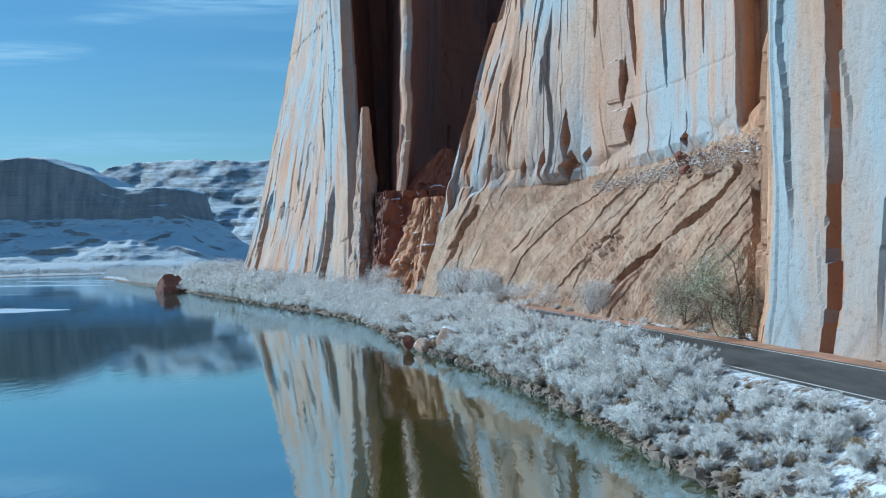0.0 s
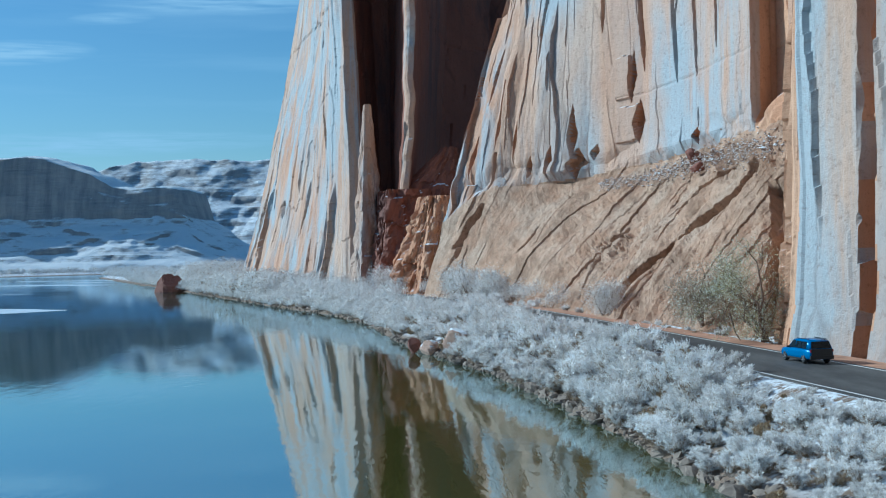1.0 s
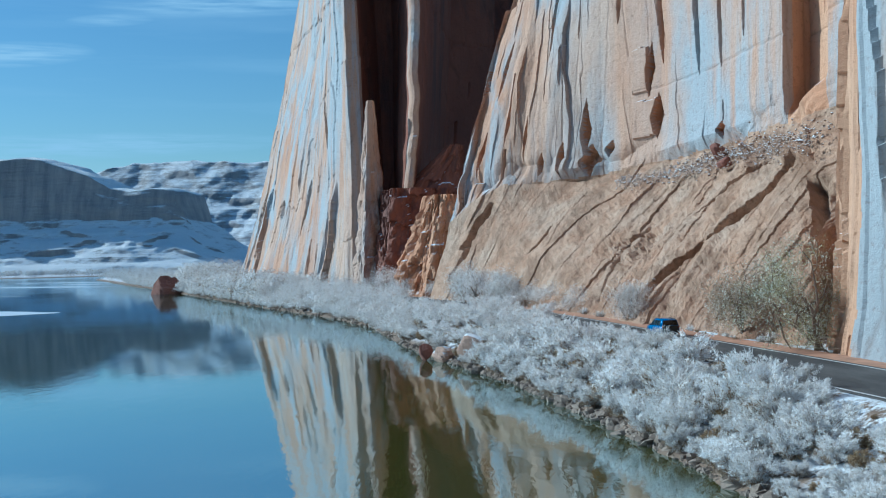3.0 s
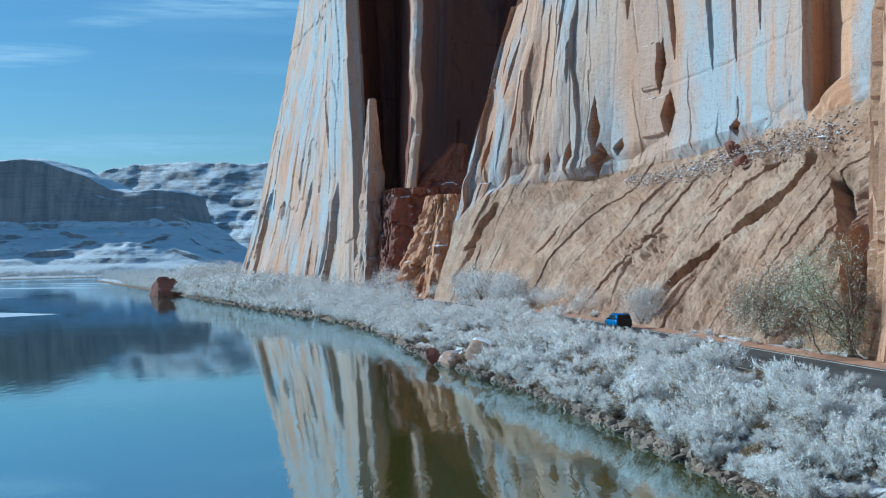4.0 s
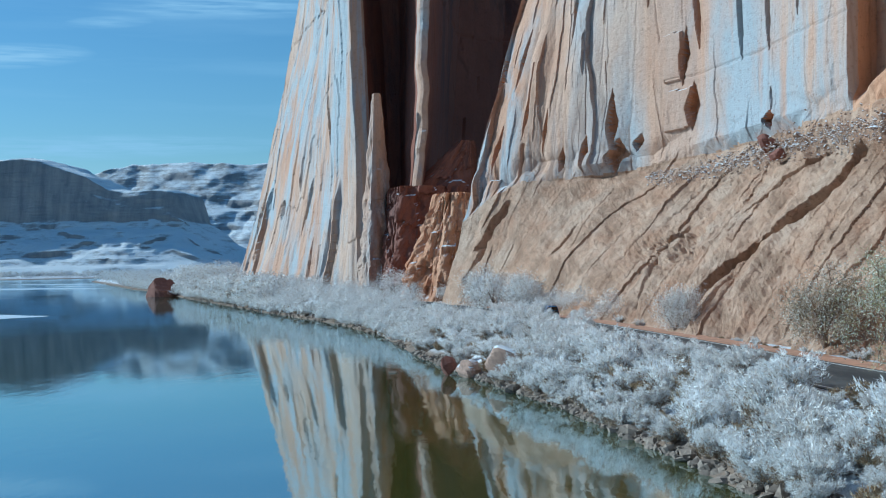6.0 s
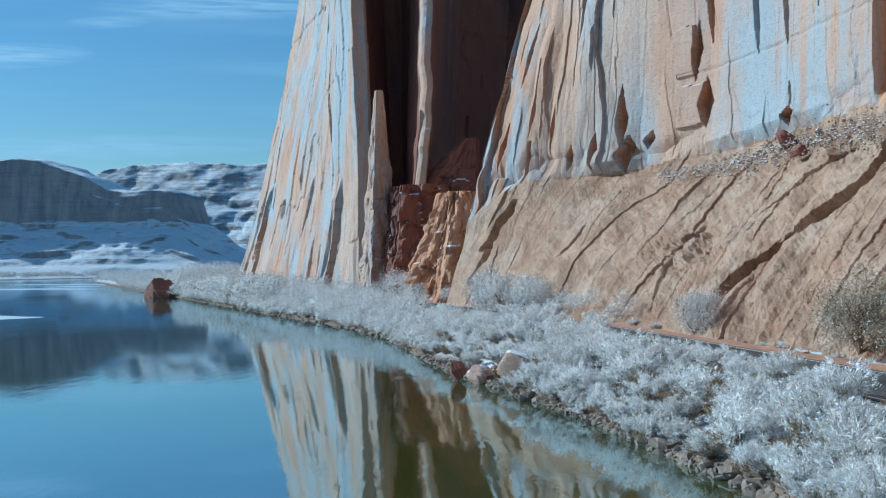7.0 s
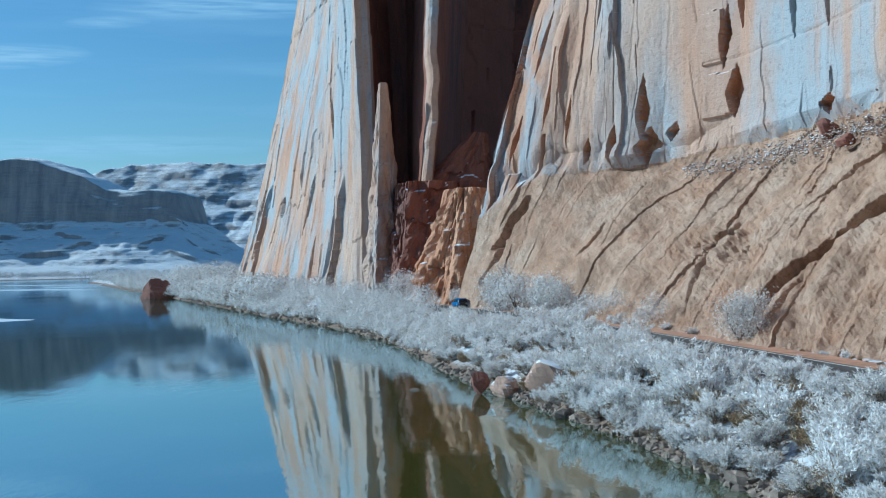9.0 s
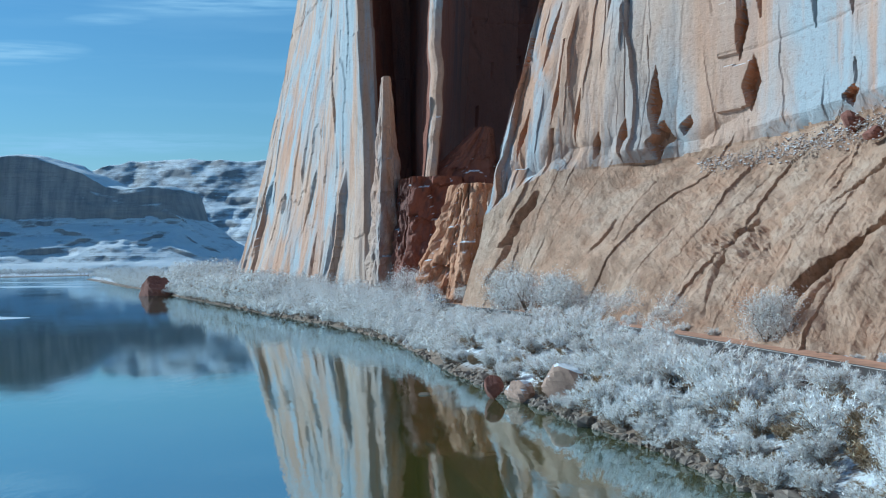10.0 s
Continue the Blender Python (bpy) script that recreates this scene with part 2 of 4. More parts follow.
def mesh_np(name, verts, faces, smooth=False):
    """A mesh from arrays: verts (n, 3) and faces (m, 3 or 4)."""
    me = bpy.data.meshes.new(name)
    verts, faces = np.asarray(verts, np.float32), np.asarray(faces, np.int32)
    me.vertices.add(len(verts))
    me.vertices.foreach_set("co", verts.ravel())
    me.loops.add(faces.size)
    me.loops.foreach_set("vertex_index", faces.ravel())
    me.polygons.add(len(faces))
    k = faces.shape[1]
    me.polygons.foreach_set("loop_start", np.arange(0, faces.size, k, dtype=np.int32))
    me.polygons.foreach_set("use_smooth", np.full(len(faces), smooth))
    me.update(calc_edges=True)
    me.validate()
    return me


def grid_faces(n, m):
    """Quads of a grid of n columns by m rows, vertex index = column * m + row."""
    i, j = np.meshgrid(np.arange(n - 1), np.arange(m - 1), indexing="ij")
    a = (i * m + j).ravel()
    return np.stack([a, a + m, a + m + 1, a + 1], 1)


def hash2(i, j, s=0):
    h = (np.asarray(i, np.int64) * 374761393 + np.asarray(j, np.int64) * 668265263 + s * 1274126177) & 0x7FFFFFFF
    h = ((h ^ (h >> 13)) * 1274126177) & 0x7FFFFFFF
    return ((h ^ (h >> 16)) & 0xFFFF) / 65535.0


def vnoise(x, y, s=0):
    i, j = np.floor(x), np.floor(y)
    fx, fy = x - i, y - j
    fx, fy = fx * fx * (3 - 2 * fx), fy * fy * (3 - 2 * fy)
    a, b = hash2(i, j, s), hash2(i + 1, j, s)
    c, d = hash2(i, j + 1, s), hash2(i + 1, j + 1, s)
    return (a + (b - a) * fx) * (1 - fy) + (c + (d - c) * fx) * fy


def fbm(x, y, s=0, octaves=4):
    t, amp = 0.0, 0.5
    for o in range(octaves):
        t = t + amp * vnoise(x * 2.03**o, y * 2.03**o, s + o * 17)
        amp *= 0.52
    return t


def plates(s, z, width, height, seed):
    """Blocky upright slabs: a constant step for each slab, with ragged edges."""
    w = s + 0.5 * width * (fbm(s / width * 0.7, z / height * 1.7, seed, 4) - 0.5) * 2
    i = np.floor(w / width)
    j = np.floor(z / height + 7 * hash2(i, 3, seed) + 0.25 * fbm(s / width * 2, z / height, seed + 5, 2))
    return hash2(i, j, seed + 11)


def facets(s, z, width, height, seed, tilt=1.0):
    """Broken rock faces: tilted planes that meet in sharp creases, about 0 to 1 high."""
    s = s + 0.35 * width * (fbm(s / width, z / height, seed + 40, 3) - 0.5)
    a, b = s / width, z / height
    i0, j0 = np.floor(a), np.floor(b)
    best = np.full(s.shape, -9.0)
    for di in (-1, 0, 1):
        for dj in (-1, 0, 1):
            i, j = i0 + di, j0 + dj
            u, v = a - i - hash2(i, j, seed), b - j - hash2(i, j, seed + 1)
            p = hash2(i, j, seed + 2) + tilt * ((hash2(i, j, seed + 3) - 0.5) * u + (hash2(i, j, seed + 4) - 0.5) * v) - 0.9 * (u * u + v * v)
            best = np.maximum(best, p)
    return best


def cracks(s, z, width, seed, share):
    """Upright joints that come and go."""
    w = s + 0.5 * width * (fbm(s / width * 0.6, z / width * 0.22, seed, 3) - 0.5) * 2
    i = np.floor(w / width + 0.5)
    off = np.abs(w - i * width)
    on = vnoise(i * 3.7, z / 9.0 + i * 1.3, seed + 3) > 1 - share
    reach = 0.12 + 0.35 * hash2(i, 5, seed)
    return np.where(on, np.clip(1 - off / reach, 0, 1), 0)


def sheets(s, z, width, height, seed, share=0.6):
    """Overlapping rock sheets: each thickens along s and breaks off sharply at its far edge."""
    w = s / width + 1.3 * (fbm(s / width * 0.45, z / height, seed, 4) - 0.5)
    i = np.floor(w)
    amp = hash2(i, 1, seed + 2) * np.clip((vnoise(i * 3.7, z / height * 1.6 + i * 1.9, seed + 3) - 1 + share) * 5, 0, 1)
    return (w - i) ** 1.5 * amp


def gully(S, Z, nodes, half, deep, seed):
    """A ragged trench down a rock face along nodes (s, z), steep on its near side and running out on the other."""
    p = np.asarray(nodes, float)[::-1]
    mid = np.interp(Z, p[:, 1], p[:, 0]) + 1.6 * (fbm(Z / 2.4, Z * 0 + seed, seed, 4) - 0.5) + 0.9 * (fbm(S / 1.6, Z / 1.2, seed + 1, 3) - 0.5)
    ends = np.clip(np.minimum(Z - p[0, 1], p[-1, 1] - Z) / 1.2, 0, 1)
    wide = 0.8 * half * (0.5 + fbm(Z / 3.0, Z * 0 + 2, seed + 2, 3))
    a = S - mid + wide
    return 1.35 * deep * ends * np.clip(a / 1.2, 0, 1) * np.clip(1.5 - a / (2.6 * wide + 0.05), 0, 1)


def smooth_line(nodes, step, soft):
    """Points at even steps along a polyline, with softened corners, and the sideways normal (to the right of the way)."""
    p = np.asarray(nodes, float)
    at = np.r_[0, np.cumsum(np.hypot(*np.diff(p, axis=0).T))]
    s = np.arange(0, at[-1], step)
    xy = np.stack([np.interp(s, at, p[:, 0]), np.interp(s, at, p[:, 1])], 1)
    k = max(1, int(soft / step))
    pad = np.vstack([np.repeat(xy[:1], k, 0), xy, np.repeat(xy[-1:], k, 0)])
    ker = np.ones(2 * k + 1) / (2 * k + 1)
    xy = np.stack([np.convolve(pad[:, c], ker, "valid") for c in (0, 1)], 1)
    d = np.gradient(xy, axis=0)
    d /= np.hypot(*d.T)[:, None]
    return s, xy, np.stack([d[:, 1], -d[:, 0]], 1)


def line_distance(x, y, nodes):
    """Distance to a polyline, positive on its right-hand side, and the length along it."""
    p = np.asarray(nodes, float)
    best, side, along, run = np.full(x.shape, 1e9), np.ones(x.shape), np.zeros(x.shape), 0.0
    for a, b in zip(p[:-1], p[1:]):
        ab = b - a
        ln = np.hypot(*ab)
        t = np.clip(((x - a[0]) * ab[0] + (y - a[1]) * ab[1]) / ln**2, 0, 1)
        dx, dy = x - a[0] - t * ab[0], y - a[1] - t * ab[1]
        d = np.hypot(dx, dy)
        near = d < best
        side = np.where(near, np.where(ab[0] * dy - ab[1] * dx < 0, 1.0, -1.0), side)
        along = np.where(near, run + t * ln, along)
        best = np.where(near, d, best)
        run += ln
    return best * side, along


# ---- the plan ----
BANK = [(22, -109.4), (19.5, -18.24), (17, 18.24), (15.1, 40.13), (13.3, 56.54), (10.6, 75.7), (7.0, 96.67), (4.3, 107.6), (0.5, 124), (-3.3, 142.3),
        (-9.8, 182.4), (-20, 220.7), (-37, 266.3), (-85, 404.9), (-180, 678.5), (-300, 1021), (-330, 1167), (-240, 1313), (200, 1642)]
ROAD = [(36.5, -109.4), (32.6, 0), (29.4, 32.83), (26.3, 54.72), (24.5, 66.58), (22.9, 77.52), (20.9, 90.29), (18.5, 106.7), (15.9, 124.9), (13.7, 139.5),
        (10.3, 158.7), (6.2, 177.8), (0.4, 202.5), (-7, 229.8), (-24, 273.6), (-50, 339.3), (-90, 456), (-160, 656.6)]
ROAD_Z = 3.2


def land(x, y):
    """How far a place lies from the water's edge, positive on land."""
    d1, _ = line_distance(x, y, BANK)
    d2 = y - 1440 - 0.2 * (x + 600) + 60 * (fbm(x / 160, y / 160, 91, 3) - 0.45)
    d2 = np.where(x > 300, -500, d2)
    return np.maximum(d1, d2)


def ground_z(x, y):
    x, y = np.asarray(x, float), np.asarray(y, float)
    d = land(x, y) + 1.2 * (fbm(x / 3.0, y / 3.0, 5, 3) - 0.45)
    r, _ = line_distance(x, y, ROAD)
    z = np.where(d < 0, np.maximum(-2.5, 0.35 * d), np.interp(d, [0, 1.4, 5, 9], [0, 0.75, 1.9, 2.95]))
    z = z + np.clip(d / 4, 0, 1) * 0.6 * (fbm(x / 2.2, y / 2.2, 8, 4) - 0.45)
    flat = np.clip((7.0 - np.abs(r)) / 2.6, 0, 1)
    flat = np.where(y < 310, flat, 0) * (d > 1.0)
    return z * (1 - flat) + (ROAD_Z - 0.06) * flat


def spaced(*runs):
    out = [np.arange(a, b, st) for a, b, st in runs]
    return np.concatenate(out + [[runs[-1][1]]])


def build_ground():
    xs = spaced((-2600, -600, 100), (-600, -150, 15), (-150, -40, 4), (-40, 46, 0.5), (46, 120, 6), (120, 2600, 120))
    ys = spaced((-500, -60, 40), (-60, 10, 4), (10, 190, 0.6), (190, 520, 4), (520, 1800, 20), (1800, 4700, 150))
    x, y = np.meshgrid(xs, ys, indexing="ij")
    z = ground_z(x, y)
    me = mesh_np("ground", np.stack([x, y, z], -1).reshape(-1, 3), grid_faces(len(xs), len(ys)), True)
    tagged(part("ground", me, M_GROUND), "snow-dusted reddish soil of the river bank", "ground", kind="structure")
    ys2 = np.linspace(-500, 4700, 3)
    xs2 = np.linspace(-2600, 600, 3)
    x, y = np.meshgrid(xs2, ys2, indexing="ij")
    me = mesh_np("water", np.stack([x, y, 0 * x], -1).reshape(-1, 3), grid_faces(3, 3), True)
    tagged(part("water", me, M_WATER), "calm olive-green river mirroring cliffs and sky", "river", kind="structure")


build_ground()


# ---- cliffs ----
def build_left_cliff():
    nodes = [(-40, 601.9), (-66, 519.8), (-72, 456), (-67, 423.2), (-42, 346.6), (-17.0, 273.5), (-15.6, 281.5), (-13.0, 292.0), (-8.0, 293.5),
             (-6.6, 284.5), (-6.0, 254.5), (-5.2, 254), (-4.4, 288.2), (-1, 324.7), (14, 332), (40, 321)]
    s, xy, nrm = smooth_line(nodes, 0.6, 0.8)
    z = np.arange(2.0, 132, 0.5)
    S, Z = np.meshgrid(s, z, indexing="ij")
    edge = s[np.argmin(np.hypot(xy[:, 0] + 17.0, xy[:, 1] - 273.5))]
    tip = s[np.argmin(np.hypot(xy[:, 0] + 5.6, xy[:, 1] - 254.2))]
    d = 2.6 * facets(S, Z, 30, 60, 1, 1.6) + 0.5 * facets(S, Z, 9, 30, 2, 1.5) + 0.16 * facets(S, Z, 3.4, 9, 3, 1.5)
    low = np.clip((58 - Z) / 26, 0.25, 1)
    d += 1.5 * low * sheets(S, Z, 22, 46, 5, 0.6) + 0.8 * low * sheets(S, Z, 9, 22, 8, 0.5) + 0.3 * sheets(S, Z, 3.6, 12, 13, 0.4)
    d += 0.5 * plates(S, Z, 13, 44, 2) + 1.6 * (fbm(S / 26, Z / 40, 4, 5) - 0.5) + 0.22 * (fbm(S / 1.8, Z / 3.5, 6, 4) - 0.5)
    d -= 1.6 * cracks(S, Z, 15, 7, 0.25) + 0.7 * cracks(S, Z, 6.2, 9, 0.14)
    d -= 0.5 * np.exp(-((Z - 88 + 0.05 * (S - 198)) / 0.6) ** 2) * (fbm(S / 3, Z / 3, 14, 3) > 0.4)
    for s0, z0, s1, z1, half, deep in ((305.0, 62, 315.0, 40, 1.4, 3.9), (219.0, 60, 221.0, 36, 1.0, 2.6), (285.0, 34, 280.0, 18, 1.3, 2.6), (298.0, 20, 295.0, 4, 1.4, 3.4), (203.0, 30, 200.0, 6, 1.6, 3.9), (249.0, 30, 252.0, 24, 2.6, 3.1), (321.0, 26, 319.0, 6, 1.1, 2.9), (190.0, 58, 193.0, 38, 1.4, 3.2)):
        t = np.clip((Z - z1) / (z0 - z1), 0, 1)
        mid = s1 + (s0 - s1) * t + 1.2 * (fbm(Z / 6, Z * 0 + s0, 15, 3) - 0.5)
        ease = np.clip(np.minimum(t, 1 - t) * 4 + 0.1, 0, 1)
        d -= deep * np.clip(1.5 - np.abs(S - mid) / (half * ease), 0, 1) * ((Z > z1) & (Z < z0))
    foot = np.clip((30 - Z) / 26, 0, 1)
    d += 3.2 * foot**1.4 * (0.4 + fbm(S / 8, Z / 40, 12, 3))
    d = d * np.interp(S, [edge - 5, edge + 3, tip - 22, tip - 11, tip + 9, tip + 33], [1.0, 0.6, 0.6, 0.25, 0.25, 0.9])
    up = Z - 10
    x = xy[:, :1] + nrm[:, :1] * d + np.interp(S, [183, 264, 348, 421], [0.225, 0.145, -0.05, 0.07]) * up
    y = xy[:, 1:] + nrm[:, 1:] * d + np.interp(S, [183, 264, 348, 421], [0.05, 0.1, 0.16, 0.29]) * up
    rib = np.clip(1 - np.abs(S - tip) / 22, 0, 1)
    x = x + rib * 2.4 * (fbm(Z / 11, Z * 0 + 3, 16, 4) - 0.5)
    y = y + rib * 9 * (fbm(Z / 9, Z * 0 + 8, 17, 4) - 0.5)
    me = mesh_np("cliff", np.stack([x, y, Z], -1).reshape(-1, 3), grid_faces(len(s), len(z)))
    me.materials.append(M_WALL)
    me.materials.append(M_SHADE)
    # alcove walls get the shade-coloured stone, the sunlit rib keeps the wall's
    alcove_shade = (s > edge + 1.5) & ((s < tip - 5.5) | (s > tip + 1))
    me.polygons.foreach_set("material_index", np.repeat(alcove_shade[:-1], len(z) - 1).astype(np.int32))
    tagged(part("cliff_wall_far", me, None), "tall streaked sandstone cliff with a dark shaded alcove", "cliff", kind="structure")


MAIN = np.array([  # toe x, y; wall x, y; height where the slope meets the wall
    (14, 273.6, 14.5, 273.6, 20),
    (0.5, 228, 3.0, 231.6, 18),
    (-1.9, 216.1, 2.1, 218, 18),
    (8.3, 187.9, 12.2, 211.2, 24),
    (15.5, 157.8, 22, 202.5, 24),
    (19, 140.4, 28.3, 195.9, 24.2),
    (21.9, 124, 36, 181.5, 25),
    (23.4, 113.1, 39.2, 160.5, 25.5),
    (26.4, 97.58, 41, 135, 25.5),
    (29.3, 92.29, 41.3, 125.9, 25.5),
    (33, 103.1, 42, 116.7, 25.5),
    (41, 109.4, 47, 109.4, 25.5)])


def main_surface(u, z):
    """Place of the slope and the wall over it, for u along the foot and the height z."""
    k = np.arange(len(MAIN))
    bx, by, tx, ty, zw = (np.interp(u, k, MAIN[:, c]) for c in range(5))
    w = np.clip((z - 3.0) / (zw - 3.0), 0, 1) ** 0.92
    over = np.maximum(z - zw, 0)
    lean = np.interp(u, [0, 2, 3, 5, 6, 10], [0.40, 0.40, 0.2, 0.03, 0.0, 0.05])
    x, y = bx + (tx - bx) * w, by + (ty - by) * w
    return x + over * lean * 0.8, y + over * lean * 1.1, zw


SLOPE_GULLIES = [  # nodes (s, z) from the top down; half width; depth; seed
    ([(168, 21.2), (162.9, 17.8), (148.8, 13.0), (136.5, 9.2), (123, 3.6)], 0.95, 2.6, 70),
    ([(164, 22.5), (154, 19.5), (146, 17.0), (139, 14.6)], 0.5, 1.3, 73),
    ([(140, 9.6), (134, 6.6), (128, 3.8)], 0.5, 1.3, 76),
    ([(121, 13.5), (117, 9.8), (111.5, 4.4)], 0.4, 1.3, 79),
    ([(127.5, 15.0), (121, 12.6), (116.5, 11.0)], 0.45, 1.4, 82),
    ([(97, 16.6), (94, 14.2), (88.5, 11.2)], 0.4, 1.2, 85),
    ([(74.5, 21.0), (71, 17.5), (66, 12.2)], 0.85, 2.4, 88),
    ([(69, 14.0), (63.5, 6.5)], 0.5, 1.6, 91),
    ([(108, 22.0), (100, 16.5), (95, 12.0)], 0.22, 0.7, 94),
    ([(132, 21.5), (124, 17.0), (117, 13.4)], 0.22, 0.7, 97),
    ([(171.8, 18.5), (171.4, 9.0)], 0.9, 2.4, 99)]
WALL_JOINTS = [  # top s, z; foot s, z; half width; depth
    (94.0, 62, 92.1, 46, 0.75, 2.4),
    (104.5, 62, 103.9, 48, 0.32, 1.44),
    (117.9, 64, 117.7, 48.5, 0.57, 1.8),
    (127.9, 60, 129.7, 40, 0.75, 2.4),
    (139.6, 58, 140.2, 36, 0.62, 1.92),
    (145.5, 56, 147.0, 35.6, 0.72, 2.16),
    (154.0, 52, 154.7, 38, 0.45, 1.44),
    (147.3, 31, 147.5, 28, 0.45, 1.08)]
WALL_NOTCHES = [  # s, z; half width, half height; tilt; depth
    (107.4, 32.0, 2.3, 5.4, 0.0, 2.6), (108.6, 26.6, 3.6, 2.8, 0.5, 2.4), (99.5, 27.6, 1.8, 2.8, 0.2, 2.2), (84, 32.0, 1.2, 4.2, 0.15, 2.2),
    (126.2, 39.6, 1.1, 4.4, 0.12, 2.2), (127.9, 32.0, 1.6, 3.6, 0.1, 2.0), (61, 42, 1.6, 6, 0.2, 2.6), (66, 30, 1.4, 4.5, 0.2, 2.4),
    (92.5, 52, 1.0, 6, 0.05, 2.4), (115, 28.2, 1.6, 1.4, 0.6, 1.6), (91, 27, 1.6, 2.0, 0.4, 2.0), (77, 36, 1.2, 5.0, 0.2, 2.0),
    (71, 46, 1.2, 6, 0.2, 2.2), (146.5, 27.3, 1.8, 1.0, 0.5, 1.4)]
WALL_SLABS = [  # from s to s, from z to z, tilt, how far it stands out
    (121.5, 125.6, 36.2, 43.8, 0.1, 0.6),
    (121.5, 127.2, 29, 35.4, 0.3, 0.6)]


def build_main_cliff():
    k = np.arange(len(MAIN))
    run = np.r_[0, np.cumsum(np.hypot(*np.diff((MAIN[:, :2] + MAIN[:, 2:4]) / 2, axis=0).T))]
    s = np.r_[np.arange(0, 52, 0.4), np.arange(52, run[-1], 0.2)]
    u = np.interp(s, run, k)
    z = np.r_[np.arange(2.4, 21, 0.1), np.arange(21, 62, 0.22), np.arange(62, 128, 1.0)]
    S, Z = np.meshgrid(s, z, indexing="ij")
    U = np.interp(S, run, k)
    x, y, zw = main_surface(U, Z)
    nx, ny = -0.76, -0.65
    wall = np.clip((Z - zw) / 1.5, 0, 1)
    slope = 1 - wall
    rugged = np.interp(S, [76, 97, 109], [1.0, 0.8, 0.1])
    dw = rugged * (2.0 * facets(S, Z, 16, 30, 21, 1.8) + 0.6 * facets(S, Z, 5.2, 13, 22, 1.7) + 0.2 * facets(S, Z, 2.2, 5.5, 23, 1.6))
    dw += rugged * (2.2 * sheets(S, Z, 10, 26, 25, 0.6) + 1.0 * sheets(S, Z, 4.5, 14, 43, 0.5))
    dw += 0.7 * (fbm(S / 16, Z / 22, 24, 5) - 0.5) + 0.3 * (1 - rugged) * facets(S, Z, 9, 16, 26, 1.5) + 0.16 * (fbm(S / 1.4, Z / 2.0, 28, 4) - 0.5)
    dw += 0.35 * (1 - rugged) * sheets(S, Z, 7, 20, 50, 0.5) - 3.0 * rugged - 0.3
    dw -= rugged * 1.6 * cracks(S, Z, 7.0, 27, 0.3)
    dw += 1.3 * (facets(S, Z, 5, 3.5, 42, 1.8) - 0.6) * np.clip((29.5 - Z) / 3, 0, 1)
    for s0, z0, s1, z1, half, deep in WALL_JOINTS:
        t = np.clip((Z - z1) / (z0 - z1), 0, 1)
        mid = s1 + (s0 - s1) * t + 0.25 * (fbm(Z / 3, Z * 0 + s0, 29, 3) - 0.5)
        ease = np.clip(np.minimum(t, 1 - t) * 5 + 0.15, 0, 1)
        dw -= deep * np.clip(1.6 - np.abs(S - mid) / (0.62 * half * ease), 0, 1) * ((Z > z1) & (Z < z0))
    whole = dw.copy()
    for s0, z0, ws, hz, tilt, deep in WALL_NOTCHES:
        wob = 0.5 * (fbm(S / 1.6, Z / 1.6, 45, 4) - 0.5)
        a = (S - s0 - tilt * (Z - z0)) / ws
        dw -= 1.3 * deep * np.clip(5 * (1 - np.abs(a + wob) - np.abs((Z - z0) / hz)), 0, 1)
    # fresh orange rock in recesses, its colour also standing in for warm bounce
    warm_scar = (whole - dw) > 0.4
    for s0, s1, z0, z1, tilt, proud in WALL_SLABS:
        edge = 0.9 * (fbm(S / 7, Z / 6, 30, 3) - 0.5) + 0.12 * (s1 - s0) * (Z - z0) / (z1 - z0)
        m = tilt * (Z - z0)
        dw += proud * ((S + edge > s0 + m) & (S + edge < s1 + m) & (Z + edge > z0) & (Z + edge < z1))
    niche = np.clip((S - 165.1) / 0.8, 0, 1) * np.clip((174.2 - S) / 0.7, 0, 1)
    dw -= 5.0 * niche * np.clip((Z - 25.5 - 0.3 * (S - 165)) / 2.5, 0, 1)
    dw -= 0.18 * np.exp(-((Z - 36.5 + 0.02 * (S - 126) + 0.4 * (fbm(S / 2, S * 0, 44, 3) - 0.5)) / 0.22) ** 2) * (S > 122)
    lay = S - np.interp(S, [52, 84, 116], [0.25, 0.7, 1.5]) * (Z - 3)
    ds = 2.4 * (fbm(lay / 16, Z / 34, 31, 4) - 0.5) + 1.5 * facets(lay, Z, 17, 40, 35, 1.4) + 0.4 * facets(lay, Z, 5.5, 14, 39, 1.4)
    ds += 0.8 * sheets(lay, Z, 13, 30, 47, 0.5) + 0.4 * sheets(lay, Z, 5.2, 18, 33, 0.45) + 0.25 * sheets(lay, Z, 2.2, 9, 34, 0.45)
    worn = np.interp(S, [88, 118], [0.6, 1.5])
    ds += worn * (0.7 * (fbm(lay / 2.6, Z / 9, 32, 4) - 0.5) + 0.45 * (fbm(S / 1.5, Z / 1.0, 37, 4) - 0.5) + 0.35 * facets(lay, Z, 3.2, 5, 64, 1.8)) - 2.0
    for nodes, half, deep, seed in SLOPE_GULLIES:
        ds -= gully(S, Z, nodes, half, deep, seed)
    # a weathered, pitted band
    pit = np.clip(1 - np.hypot((S - 122 - 1.2 * (Z - 11.5)) / 11, (Z - 11.8) / 2.6), 0, 1)
    ds -= np.clip(3 * pit, 0, 1) * 1.5 * np.clip(fbm(S / 3.0, Z / 1.6, 61, 4) - 0.42, 0, 0.5) * 3.0
    # broken ground under the ledge's rubble
    loose = np.clip((Z - zw + 7.5) / 3, 0, 1) * np.clip((S - 128) / 22, 0, 1)
